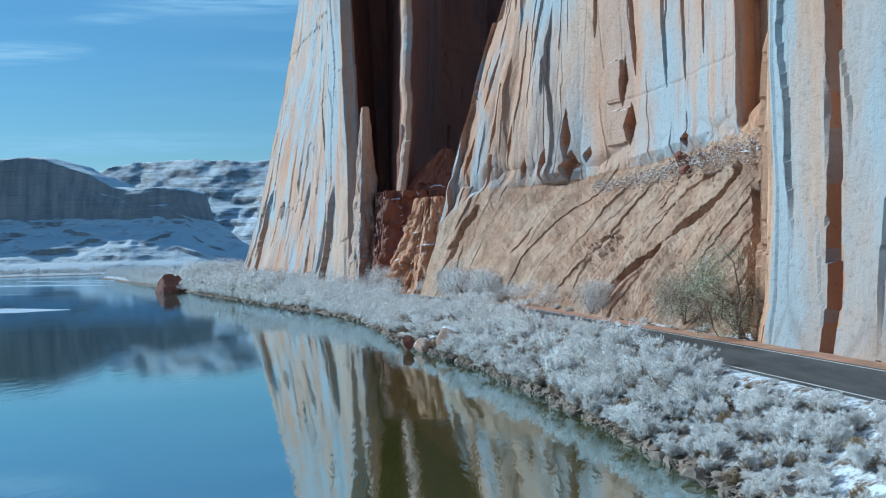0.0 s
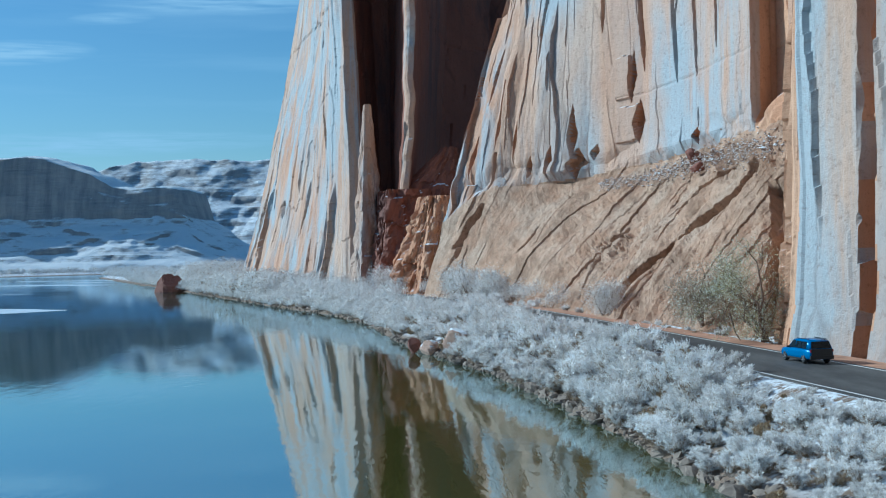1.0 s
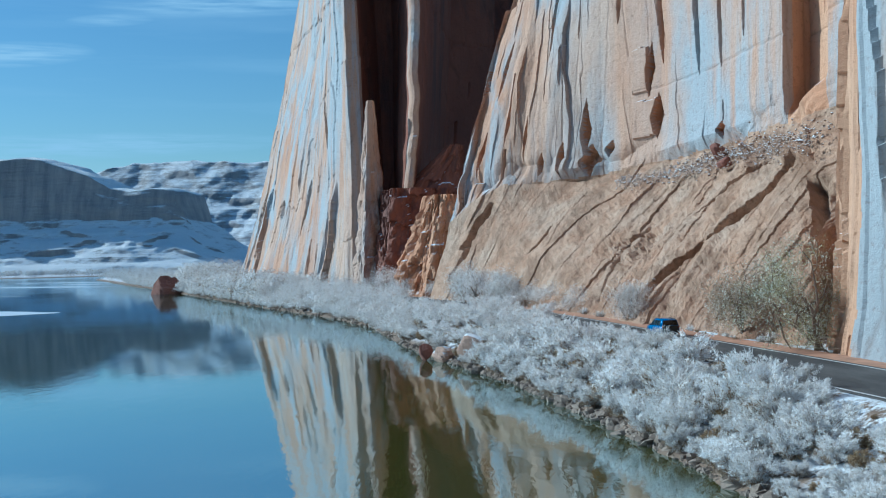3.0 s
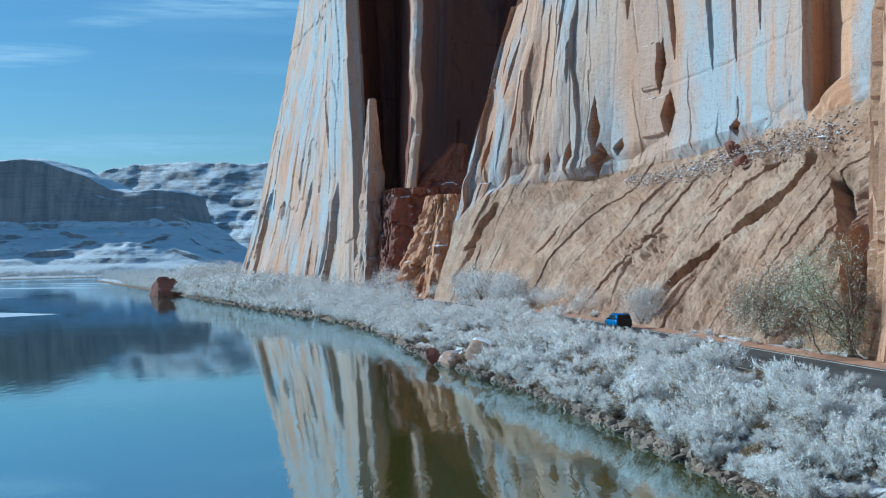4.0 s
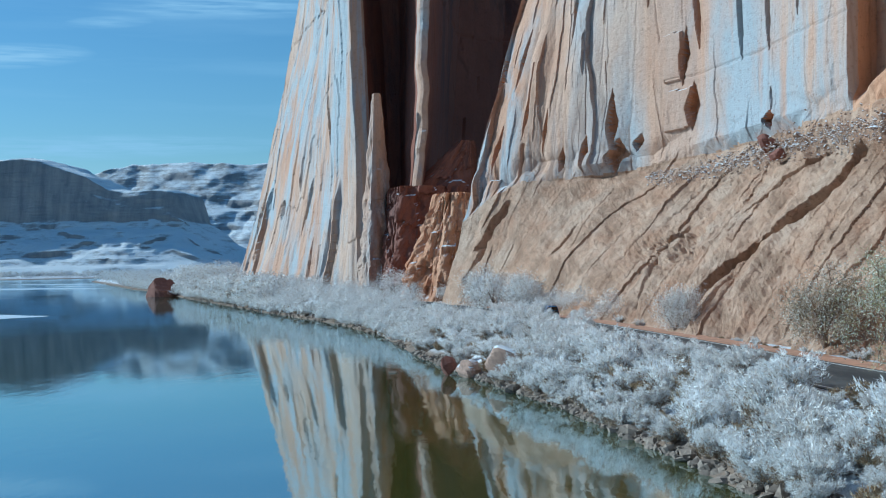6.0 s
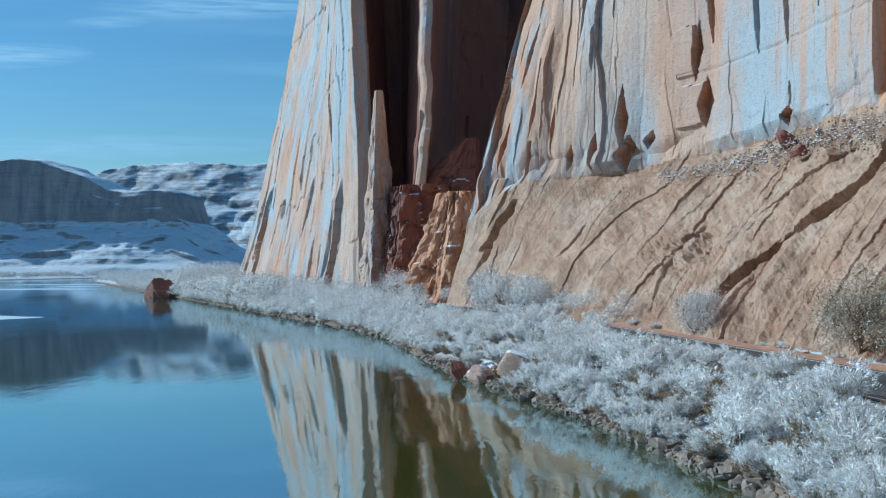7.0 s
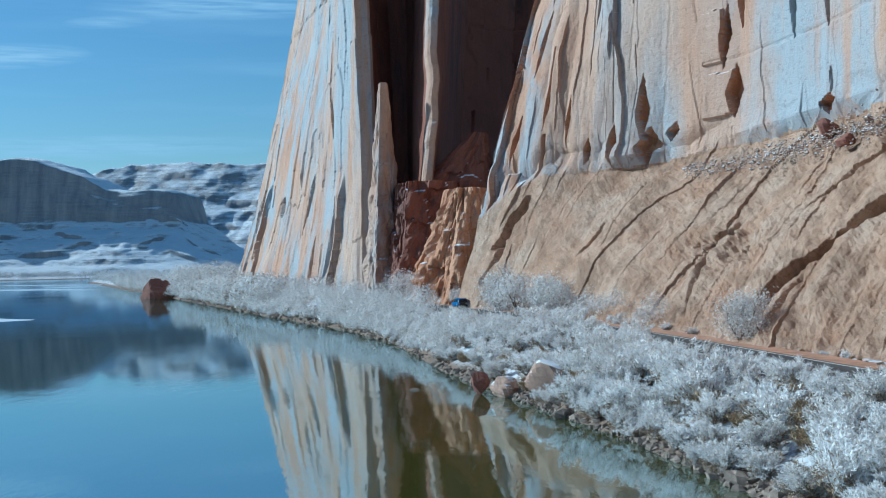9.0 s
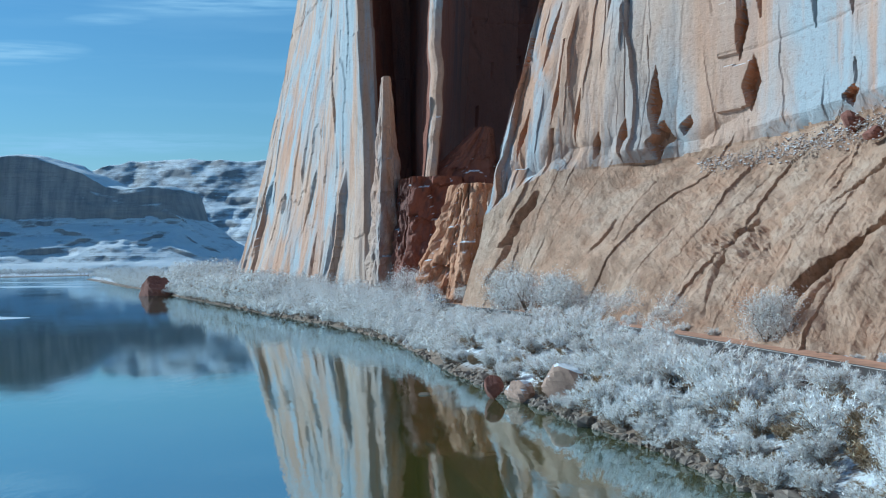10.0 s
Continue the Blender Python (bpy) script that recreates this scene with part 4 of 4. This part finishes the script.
def build_rocks():
    rng = np.random.default_rng(12)
    grey = stone_mat("grey_bank_stone", (0.27, 0.215, 0.17), 0.02)
    red = stone_mat("red_boulder_stone", (0.24, 0.1, 0.07), 0.0)
    pink = stone_mat("pink_boulder_stone", (0.52, 0.35, 0.26), 0.35)
    kinds = [rock_mesh("stone", 100 + i, 7, 5, 0.9, 0.38, size=(1, rng.uniform(0.6, 0.9), rng.uniform(0.45, 0.75))) for i in range(8)]
    for me in kinds:
        me.materials.append(grey)
    s, xy, nrm = smooth_line(BANK, 0.1, 1.0)
    near = (xy[:, 1] > 28) & (xy[:, 1] < 150)
    idx = np.flatnonzero(near)
    vs, fs, cnt = [], [], 0
    for n in range(1900):
        i = idx[rng.integers(0, len(idx))] if n < 1300 else rng.integers(np.flatnonzero(xy[:, 1] > 146)[0], np.flatnonzero(xy[:, 1] > 420)[0])
        off = abs(rng.normal(0.2, 0.65)) - 0.15
        x, y = xy[i] + nrm[i] * off
        z = float(np.interp(off, [-0.5, 0, 1.4, 3], [-0.1, 0.02, 0.7, 1.1]))
        k = min(0.95, 0.11 + rng.gamma(0.95, 0.2))
        m = pose(x, y, z + 0.05, rng.uniform(-25, 25), rng.uniform(-25, 25), rng.uniform(0, 360)) @ Matrix.Diagonal((k, k, k, 1))
        if n < 300:
            ob = new("bank_stone", kinds[n % 8])
            ob.matrix_basis = m
            tagged(ob, "angular grey stone at the water's edge", "stone", group="stones along the water's edge")
        else:
            src = kinds[n % 8]
            vs += [m @ v.co for v in src.vertices]
            fs += [tuple(cnt + a for a in p.vertices) for p in src.polygons]
            cnt += len(src.vertices)
    me = bpy.data.meshes.new("shore_rubble")
    me.from_pydata(vs, [], fs)
    tagged(part("shore_rubble", me, grey), "snow-dusted stone rubble along the shore", "rubble", kind="stuff")

    def boulder(x, y, z, size, turn, seed, mat, label, sides=16, rings=11, blocky=0.5, name="boulder", taper=0.0):
        ob = part(name, rock_mesh(name, seed, sides, rings, 0.25, blocky, size, taper), mat)
        ob.matrix_basis = pose(x, y, z, 0, 0, turn)
        return tagged(ob, label, "boulder")

    boulder(-0.9, 122.9, 0.8, (0.9, 0.8, 0.95), 20, 5, red, "dark red boulder at the water's edge")
    boulder(0.9, 120.7, 0.7, (1.5, 1.1, 0.95), 60, 6, pink, "low tan boulder at the water's edge")
    boulder(3.6, 117.8, 1.6, (2.1, 1.3, 1.5), -30, 8, pink, "large pale slanted boulder among frosted shrubs")
    boulder(-6.0, 126.4, 0.0, (0.5, 0.35, 0.22), 0, 9, grey, "small snowy stone standing in the water", 9, 7)
    boulder(-102, 440.5, 0.2, (6.4, 6.0, 7.8), 15, 37, red, "large dark red boulder standing in the river", 22, 16, 0.62, taper=0.22)
    boulder(38.2, 155.4, 24.0, (1.5, 1.2, 1.3), 10, 14, red, "brown boulder on the rock ledge")
    boulder(36.4, 145.0, 21.5, (1.2, 1.0, 0.9), 70, 15, red, "brown boulder on the rock ledge")
    # rubble on the ledge above the slope
    vs, fs, cnt = [], [], 0
    run = np.r_[0, np.cumsum(np.hypot(*np.diff((MAIN[:, :2] + MAIN[:, 2:4]) / 2, axis=0).T))]
    for n in range(2600):
        sv = rng.uniform(118, 175)
        zv = rng.normal(np.interp(sv, [122, 154, 175], [22.5, 23.2, 22.5]), np.interp(sv, [122, 175], [0.6, 1.1])) - 0.6
        x, y, zw = main_surface(np.interp(sv, run, np.arange(len(MAIN))), zv)
        k = 0.06 + rng.gamma(1.2, 0.06)
        src = kinds[n % 8]
        m = pose(float(x) - 0.5, float(y) - 0.65, zv + 0.05, rng.uniform(-30, 30), rng.uniform(-30, 30), rng.uniform(0, 360)) @ Matrix.Diagonal((k, k, k, 1))
        vs += [m @ v.co for v in src.vertices]
        fs += [tuple(cnt + a for a in p.vertices) for p in src.polygons]
        cnt += len(src.vertices)
    me = bpy.data.meshes.new("ledge_rubble")
    me.from_pydata(vs, [], fs)
    tagged(part("ledge_rubble", me, stone_mat("snowy_rubble", (0.4, 0.27, 0.19), 0.75)), "snow-covered stone rubble on the rock ledge", "rubble", kind="stuff")


build_rocks()


def rock_mass(name, label, base, top, z0, z1, seed, mat, step=0.3, rough=1.0, crown=1.0):
    """An upright rock body between a base outline and a top outline, with blocky sides and a flat crown."""
    base, top = np.asarray(base, float), np.asarray(top, float)
    close = lambda p: np.vstack([p, p[:1]])
    at = np.r_[0, np.cumsum(np.hypot(*np.diff(close(base), axis=0).T))]
    s = np.arange(0, at[-1], step)
    z = np.arange(z0, z1, step)
    S, Z = np.meshgrid(s, z, indexing="ij")
    w = (Z - z0) / (z1 - z0)
    X = np.interp(S, at, close(base)[:, 0]) * (1 - w) + np.interp(S, at, close(top)[:, 0]) * w
    Y = np.interp(S, at, close(base)[:, 1]) * (1 - w) + np.interp(S, at, close(top)[:, 1]) * w
    cx, cy = base[:, 0].mean() * (1 - w) + top[:, 0].mean() * w, base[:, 1].mean() * (1 - w) + top[:, 1].mean() * w
    d = 1.3 * facets(S, Z, 5, 9, seed, 1.6) + 0.7 * facets(S, Z, 2.2, 4, seed + 1, 1.6) + 1.1 * plates(S, Z, 3.4, 6.5, seed) + 0.7 * facets(S, Z, 1.3, 2.4, seed + 3, 1.8) + 2.0 * (fbm(S / 2.5, Z / 2.5, seed + 2, 4) - 0.5)
    d = rough * d * (1 - (1 - crown) * w)
    ln = np.hypot(X - cx, Y - cy)
    X, Y = X + (X - cx) / ln * d, Y + (Y - cy) / ln * d
    v = np.stack([X, Y, Z], -1).reshape(-1, 3)
    m = len(z)
    ring = [i * m + m - 1 for i in range(len(s))]
    f = grid_faces(len(s), m).tolist()
    f += [((len(s) - 1) * m + j, j, j + 1, (len(s) - 1) * m + j + 1) for j in range(m - 1)]
    me = bpy.data.meshes.new(name)
    me.from_pydata(v.tolist(), [], f + [ring])
    me.update()
    tagged(part(name, me, mat), label, "rock buttress", kind="structure")


rock_mass("cliff_buttress", "broken orange sandstone buttress at the alcove's foot", [(-6.6, 238.9), (-2, 229.8), (3.5, 233.5), (4.5, 249.9), (-4, 253.5)],
          [(0.8, 243.4), (1.6, 240.9), (3.0, 241.2), (3.6, 247), (1.4, 248)], 2.5, 24.0, 301, M_ORANGE, 0.3, 1.6, 0.75)
# ledge front's shade comes from its dark colour
rock_mass("cliff_ledge", "rock ledge under the alcove, coloured dark for shade, with a snowy top", [(-13, 268), (-11, 252), (1, 254), (5, 285), (-11, 285)],
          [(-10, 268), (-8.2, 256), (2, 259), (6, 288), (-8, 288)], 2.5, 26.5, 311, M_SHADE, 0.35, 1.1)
# ramp coloured as if shaded, to dim its broad front
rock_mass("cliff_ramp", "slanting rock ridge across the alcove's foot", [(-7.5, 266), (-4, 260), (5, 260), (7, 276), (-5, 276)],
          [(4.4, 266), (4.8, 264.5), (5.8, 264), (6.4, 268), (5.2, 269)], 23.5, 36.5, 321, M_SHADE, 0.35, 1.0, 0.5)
rock_mass("cliff_spire", "tapered sandstone spire against the alcove's edge", [(-17.6, 272), (-15.8, 262), (-12.4, 264), (-12.0, 272), (-14, 276)],
          [(-14.8, 268.4), (-14.4, 266.6), (-13.6, 266.8), (-13.4, 268.6), (-14.0, 269.4)], 2.5, 47.5, 331, M_WALL, 0.35, 0.9, 0.15)


# ---- trees ----
def grow(rng, root, height, spread, lean, levels, wide):
    """Branches as tapered tubes: returns vertices, faces and the outer places."""
    vs, fs, tips = [], [], []

    def limb(p, way, ln, r, level):
        pts = [np.array(p, float)]
        w = np.array(way, float)
        for _ in range(4):
            w = w + rng.normal(0, 0.16, 3) + np.array([0, 0, 0.05])
            w /= np.linalg.norm(w)
            pts.append(pts[-1] + w * ln / 4)
        n0 = len(vs)
        for i, q in enumerate(pts):
            rr = r * (1 - 0.16 * i)
            for a in range(5):
                vs.append(q + rr * np.array([math.cos(a * 1.2566), math.sin(a * 1.2566), 0]))
        for i in range(4):
            for a in range(5):
                b = (a + 1) % 5
                fs.append((n0 + 5 * i + a, n0 + 5 * i + b, n0 + 5 * i + 5 + b, n0 + 5 * i + 5 + a))
        if level == 0:
            tips.extend(pts[1:])
            return
        if level <= 1:
            tips.extend(pts[2:])
        for _ in range(rng.integers(3, 5)):
            k = rng.integers(2, 5)
            side = w * 0.6 + rng.normal(0, spread, 3)
            side /= np.linalg.norm(side)
            limb(pts[k], side, ln * rng.uniform(0.5, 0.8), r * 0.5, level - 1)

    for _ in range(wide):
        limb(root + rng.normal(0, 0.12, 3) * (1, 1, 0), np.array([lean, 0, 1.0]) + rng.normal(0, 0.35, 3), height * 0.42, height * 0.024, levels)
    return np.array(vs), np.array(fs), np.array(tips)


def tree(x, y, z, height, spread, lean, seed, twigs, size, mat, label, wide=3, clump=0.5, droop=0.0):
    rng = np.random.default_rng(seed)
    v, f, tips = grow(rng, np.zeros(3), height, spread, lean, 3, wide)
    ob = tagged(new("frosted_tree"), label, "tree", group="roadside trees")
    part("trunk", mesh_np("trunk", v, f, True), M_TWIG, ob, "dark bare trunk and limbs")
    c = tips[rng.integers(0, len(tips), twigs)] + rng.normal(0, clump, (twigs, 3)) * (1, 1, 0.8)
    way = rng.normal(0, 1, (twigs, 3)) + (0, 0, 0.3 - droop)
    way /= np.linalg.norm(way, axis=1)[:, None]
    side = np.cross(way, rng.normal(0, 1, (twigs, 3)))
    side /= np.linalg.norm(side, axis=1)[:, None]
    ln, wd = size * rng.uniform(0.5, 1.5, twigs)[:, None], size * rng.uniform(0.1, 0.22, twigs)[:, None]
    t = np.stack([c - side * wd, c + side * wd, c + way * ln], 1).reshape(-1, 3)
    t[:, 2] = np.maximum(t[:, 2], 0.3)
    part("crown", mesh_np("crown", t, np.arange(len(t)).reshape(-1, 3)), mat, ob)
    ob.matrix_basis = pose(x, y, z, 0, 0, 0)
    return ob


tree(28.4, 86.8, 3.1, 9.8, 0.75, -0.45, 41, 15000, 0.18, M_GREEN, "grey-green frosted tree beside the road", 4)
tree(27.0, 102.1, 3.1, 8.4, 0.9, -0.25, 43, 15000, 0.19, M_BARE, "nearly bare frosted tree at the slope's foot", 4)
tree(21.3, 128.6, 3.1, 5.2, 0.9, -0.1, 44, 12000, 0.18, M_FROST, "white frosted small tree against the rock slope", 4)
for tx, ty, th, sd in ((7.2, 193.3, 7.5, 51), (10.4, 184.2, 6.5, 52), (4.8, 200.6, 6.5, 53), (11.6, 177.8, 5.5, 54), (-9.5, 244.4, 8, 55), (-6, 237.1, 7, 56)):
    tree(tx, ty, 3.1, th, 0.95, 0.0, sd, 7000, 0.3, M_FROST, "frosted leafless tree at the cliff's foot", 4, 0.6)


# ---- ice ----
def build_ice():
    mat = simple("thin_white_ice", (0.72, 0.78, 0.84), 0.35, 0.12, 0.2, relief=0)
    rng = np.random.default_rng(3)
    for x, y, a, b, turn in ((-232, 679, 60, 12, -40), (-280, 875, 70, 10, -40), (-190, 470, 26, 4, -20), (-112, 283, 22, 15, -32), (-230, 757, 25, 9, -40)):
        ang = np.linspace(0, 2 * np.pi, 60, endpoint=False)
        r = 1 + 0.5 * (fbm(np.cos(ang) * 2 + x, np.sin(ang) * 2 + y, 5, 4) - 0.5) * 2
        ring = np.stack([a * r * np.cos(ang), b * r * np.sin(ang)], 1)
        me = bpy.data.meshes.new("ice_sheet")
        v = [(p[0], p[1], 0.03) for p in ring] + [(p[0], p[1], -0.05) for p in ring]
        n = len(ring)
        me.from_pydata(v, [], [list(range(n))] + [(i, i + n, (i + 1) % n + n, (i + 1) % n) for i in range(n)])
        ob = part("ice_sheet", me, mat)
        ob.matrix_basis = pose(x, y, 0, 0, 0, turn)
        tagged(ob, "thin white ice sheet on the river", "ice", group="ice sheets on the river")


build_ice()


# ---- the car ----
def loft(sections):
    """A closed body through cross-sections: each is (y, list of half outline points x, z from bottom to top)."""
    bm = bmesh.new()
    rings = []
    for y, half in sections:
        pts = [(x, z) for x, z in half] + [(-x, z) for x, z in reversed(half)]
        rings.append([bm.verts.new((x, y, z)) for x, z in pts])
    for a, b in zip(rings[:-1], rings[1:]):
        n = len(a)
        for i in range(n):
            j = (i + 1) % n
            bm.faces.new((a[i], a[j], b[j], b[i]))
    bm.faces.new(rings[0])
    bm.faces.new(list(reversed(rings[-1])))
    bmesh.ops.recalc_face_normals(bm, faces=bm.faces)
    return bm


def bm_mesh(name, bm, smooth=True, bevel=0.0):
    if bevel:
        bmesh.ops.bevel(bm, geom=[e for e in bm.edges if e.calc_face_angle(0) > 0.5], offset=bevel, segments=2, affect="EDGES")
    me = bpy.data.meshes.new(name)
    bm.to_mesh(me)
    bm.free()
    for p in me.polygons:
        p.use_smooth = smooth
    return me


def box(name, size, at, mat, parent, label="", bevel=0.02):
    bm = bmesh.new()
    bmesh.ops.create_cube(bm, size=1)
    bmesh.ops.scale(bm, vec=size, verts=bm.verts)
    bmesh.ops.bevel(bm, geom=bm.edges[:], offset=min(bevel, min(size) * 0.4), segments=2, affect="EDGES")
    bmesh.ops.translate(bm, vec=at, verts=bm.verts)
    return part(name, bm_mesh(name, bm, False), mat, parent, label)


def build_car():
    paint = simple("blue_car_paint", (0.02, 0.16, 0.42), 0.25, 0.05, 1, 0.3, 0)
    black = simple("black_trim", (0.012, 0.012, 0.013), 0.5, 0.1, 4, relief=0)
    glass = Mat("tinted_glass", 0.05).colour((0.01, 0.012, 0.014)).m
    rubber = simple("tyre_rubber", (0.02, 0.02, 0.02), 0.9, 0.2, 8, relief=0)
    alloy = simple("alloy", (0.55, 0.56, 0.58), 0.3, 0.05, 4, 0.9, 0)
    lamp = Mat("red_tail_lamp", 0.2).colour((0.35, 0.01, 0.01)).m
    car = tagged(new("car"), "bright blue sport utility car driving on the road", "car")

    def half(w, z0, z1, k):
        return [(w * 0.86, z0), (w * 0.97, z0 + 0.12), (w, z0 + 0.38 * (z1 - z0)), (w * 0.985, z1 - 0.12), (w * k, z1)]

    body = loft([(-2.42, half(0.86, 0.42, 0.98, 0.9)), (-2.3, half(0.95, 0.34, 1.05, 0.93)), (-1.5, half(0.99, 0.3, 1.08, 0.94)), (0.9, half(0.99, 0.3, 1.06, 0.94)),
                 (1.4, half(0.98, 0.3, 1.04, 0.92)), (2.1, half(0.95, 0.34, 0.96, 0.88)), (2.42, half(0.84, 0.42, 0.82, 0.86))])
    part("body", bm_mesh("body", body, True, 0.02), paint, car, "glossy bright blue painted body")
    cabin = loft([(-2.3, [(0.9, 1.02), (0.84, 1.2)]), (-2.1, [(0.92, 1.02), (0.74, 1.66)]), (-1.7, [(0.92, 1.02), (0.73, 1.75)]), (-0.3, [(0.92, 1.02), (0.74, 1.77)]),
                  (0.4, [(0.92, 1.02), (0.72, 1.7)]), (1.25, [(0.9, 1.0), (0.84, 1.08)])])
    part("cabin", bm_mesh("cabin", cabin, True, 0.03), paint, car, "blue roof and pillars")
    for sx in (-1, 1):
        for y0, y1 in ((-1.75, -0.95), (-0.9, -0.1), (-0.05, 0.65)):
            bm = bmesh.new()
            pts = [(0.925, y0, 1.1), (0.925, y1 + (0.25 if y1 > 0.5 else 0), 1.1), (0.772, y1 - (0.2 if y1 > 0.5 else 0), 1.6), (0.772, y0, 1.62)]
            bm.faces.new([bm.verts.new((sx * (x + 0.008), y, z)) for x, y, z in pts])
            bmesh.ops.solidify(bm, geom=bm.faces[:], thickness=0.012)
            part("side_window", bm_mesh("side_window", bm, False), glass, car, "dark tinted side window")
        box("tail_lamp", (0.2, 0.08, 0.2), (sx * 0.8, -2.4, 0.98), lamp, car, "red tail lamp")
        box("wing_mirror", (0.2, 0.12, 0.15), (sx * 1.05, 0.75, 1.12), black, car, "black wing mirror")
        box("sill", (0.06, 2.2, 0.12), (sx * 0.97, 0.0, 0.34), black, car)
        box("roof_rail", (0.05, 1.9, 0.05), (sx * 0.68, -0.9, 1.79), black, car)
    # the rear faces away from the sun; black colour paints that shade
    box("tailgate", (1.62, 0.1, 0.5), (0, -2.42, 0.86), black, car, "tailgate panel painted black for its shade")
    box("rear_bumper", (1.8, 0.18, 0.26), (0, -2.42, 0.5), black, car)
    for nm, pts in (("rear_window", [(-0.8, -2.315, 1.14), (0.8, -2.315, 1.14), (0.68, -2.125, 1.62), (-0.68, -2.125, 1.62)]),
                    ("windscreen", [(-0.8, 1.2, 1.1), (0.8, 1.2, 1.1), (0.68, 0.45, 1.68), (-0.68, 0.45, 1.68)])):
        bm = bmesh.new()
        off = -0.03 if nm == "rear_window" else 0.03
        bm.faces.new([bm.verts.new((x, y + off, z + 0.01)) for x, y, z in pts])
        bmesh.ops.solidify(bm, geom=bm.faces[:], thickness=0.012)
        part(nm, bm_mesh(nm, bm, False), glass, car, "dark glass")
    wheels = []
    for sx in (-1, 1):
        for wy in (-1.45, 1.5):
            wheel = new("wheel")
            wheel.parent = car
            bm = bmesh.new()
            bmesh.ops.create_cone(bm, cap_ends=True, segments=28, radius1=0.37, radius2=0.37, depth=0.25)
            bmesh.ops.bevel(bm, geom=[e for e in bm.edges if e.calc_face_angle(0) > 1], offset=0.05, segments=2, affect="EDGES")
            bmesh.ops.rotate(bm, cent=(0, 0, 0), matrix=Matrix.Rotation(radians(90), 3, "Y"), verts=bm.verts)
            part("tyre", bm_mesh("tyre", bm), rubber, wheel, "black rubber tyre")
            bm = bmesh.new()
            for a in range(5):
                r = bmesh.ops.create_cube(bm, size=1)["verts"]
                bmesh.ops.scale(bm, vec=(0.03, 0.07, 0.25), verts=r)
                bmesh.ops.translate(bm, vec=(0, 0, 0.125), verts=r)
                bmesh.ops.rotate(bm, cent=(0, 0, 0), matrix=Matrix.Rotation(a * 2 * math.pi / 5, 3, "X"), verts=r)
            r = bmesh.ops.create_cone(bm, cap_ends=False, segments=24, radius1=0.265, radius2=0.265, depth=0.04)["verts"]
            bmesh.ops.rotate(bm, cent=(0, 0, 0), matrix=Matrix.Rotation(radians(90), 3, "Y"), verts=r)
            bmesh.ops.translate(bm, vec=(sx * 0.125, 0, 0), verts=bm.verts)
            part("rim", bm_mesh("rim", bm, False), alloy, wheel, "silver five-spoke rim")
            wheels.append((wheel, sx * 0.86, wy))
    car.scale = (0.88, 0.88, 0.88)
    return car, wheels


car, wheels = build_car()
LANE = [(33.2, 18.24), (30.2, 43.78), (28.2, 56.54), (26.4, 67.49), (24.7, 78.43), (22.7, 91.2), (20.3, 107.6), (17.7, 125.9), (15.5, 140.4), (12.1, 159.6), (8.0, 179.3), (2.2, 203.9),
        (-5.2, 231.6), (-12, 251.7)]


def motions():
    s, xy, nrm = smooth_line(LANE, 0.1, 3.0)
    start = s[np.argmin(np.abs(xy[:, 1] - 69.2))]
    rows = []
    for k in range(41):
        t = k * 0.25
        at = start + 18.4 * (t - 1.0)
        i = int(np.clip(at / 0.1, 0, len(s) - 2))
        x, y = xy[i]
        ahead = (-nrm[i][1], nrm[i][0])
        rows.append((t, pose(x, y, ROAD_Z + 0.004, 0, 0, math.degrees(math.atan2(-ahead[0], ahead[1])))))
    walk(car, rows)
    for wheel, wx, wy in wheels:
        walk(wheel, [(k / 30, pose(wx, wy, 0.37, -23.0 * k, 0, 0)) for k in range(301)])


motions()
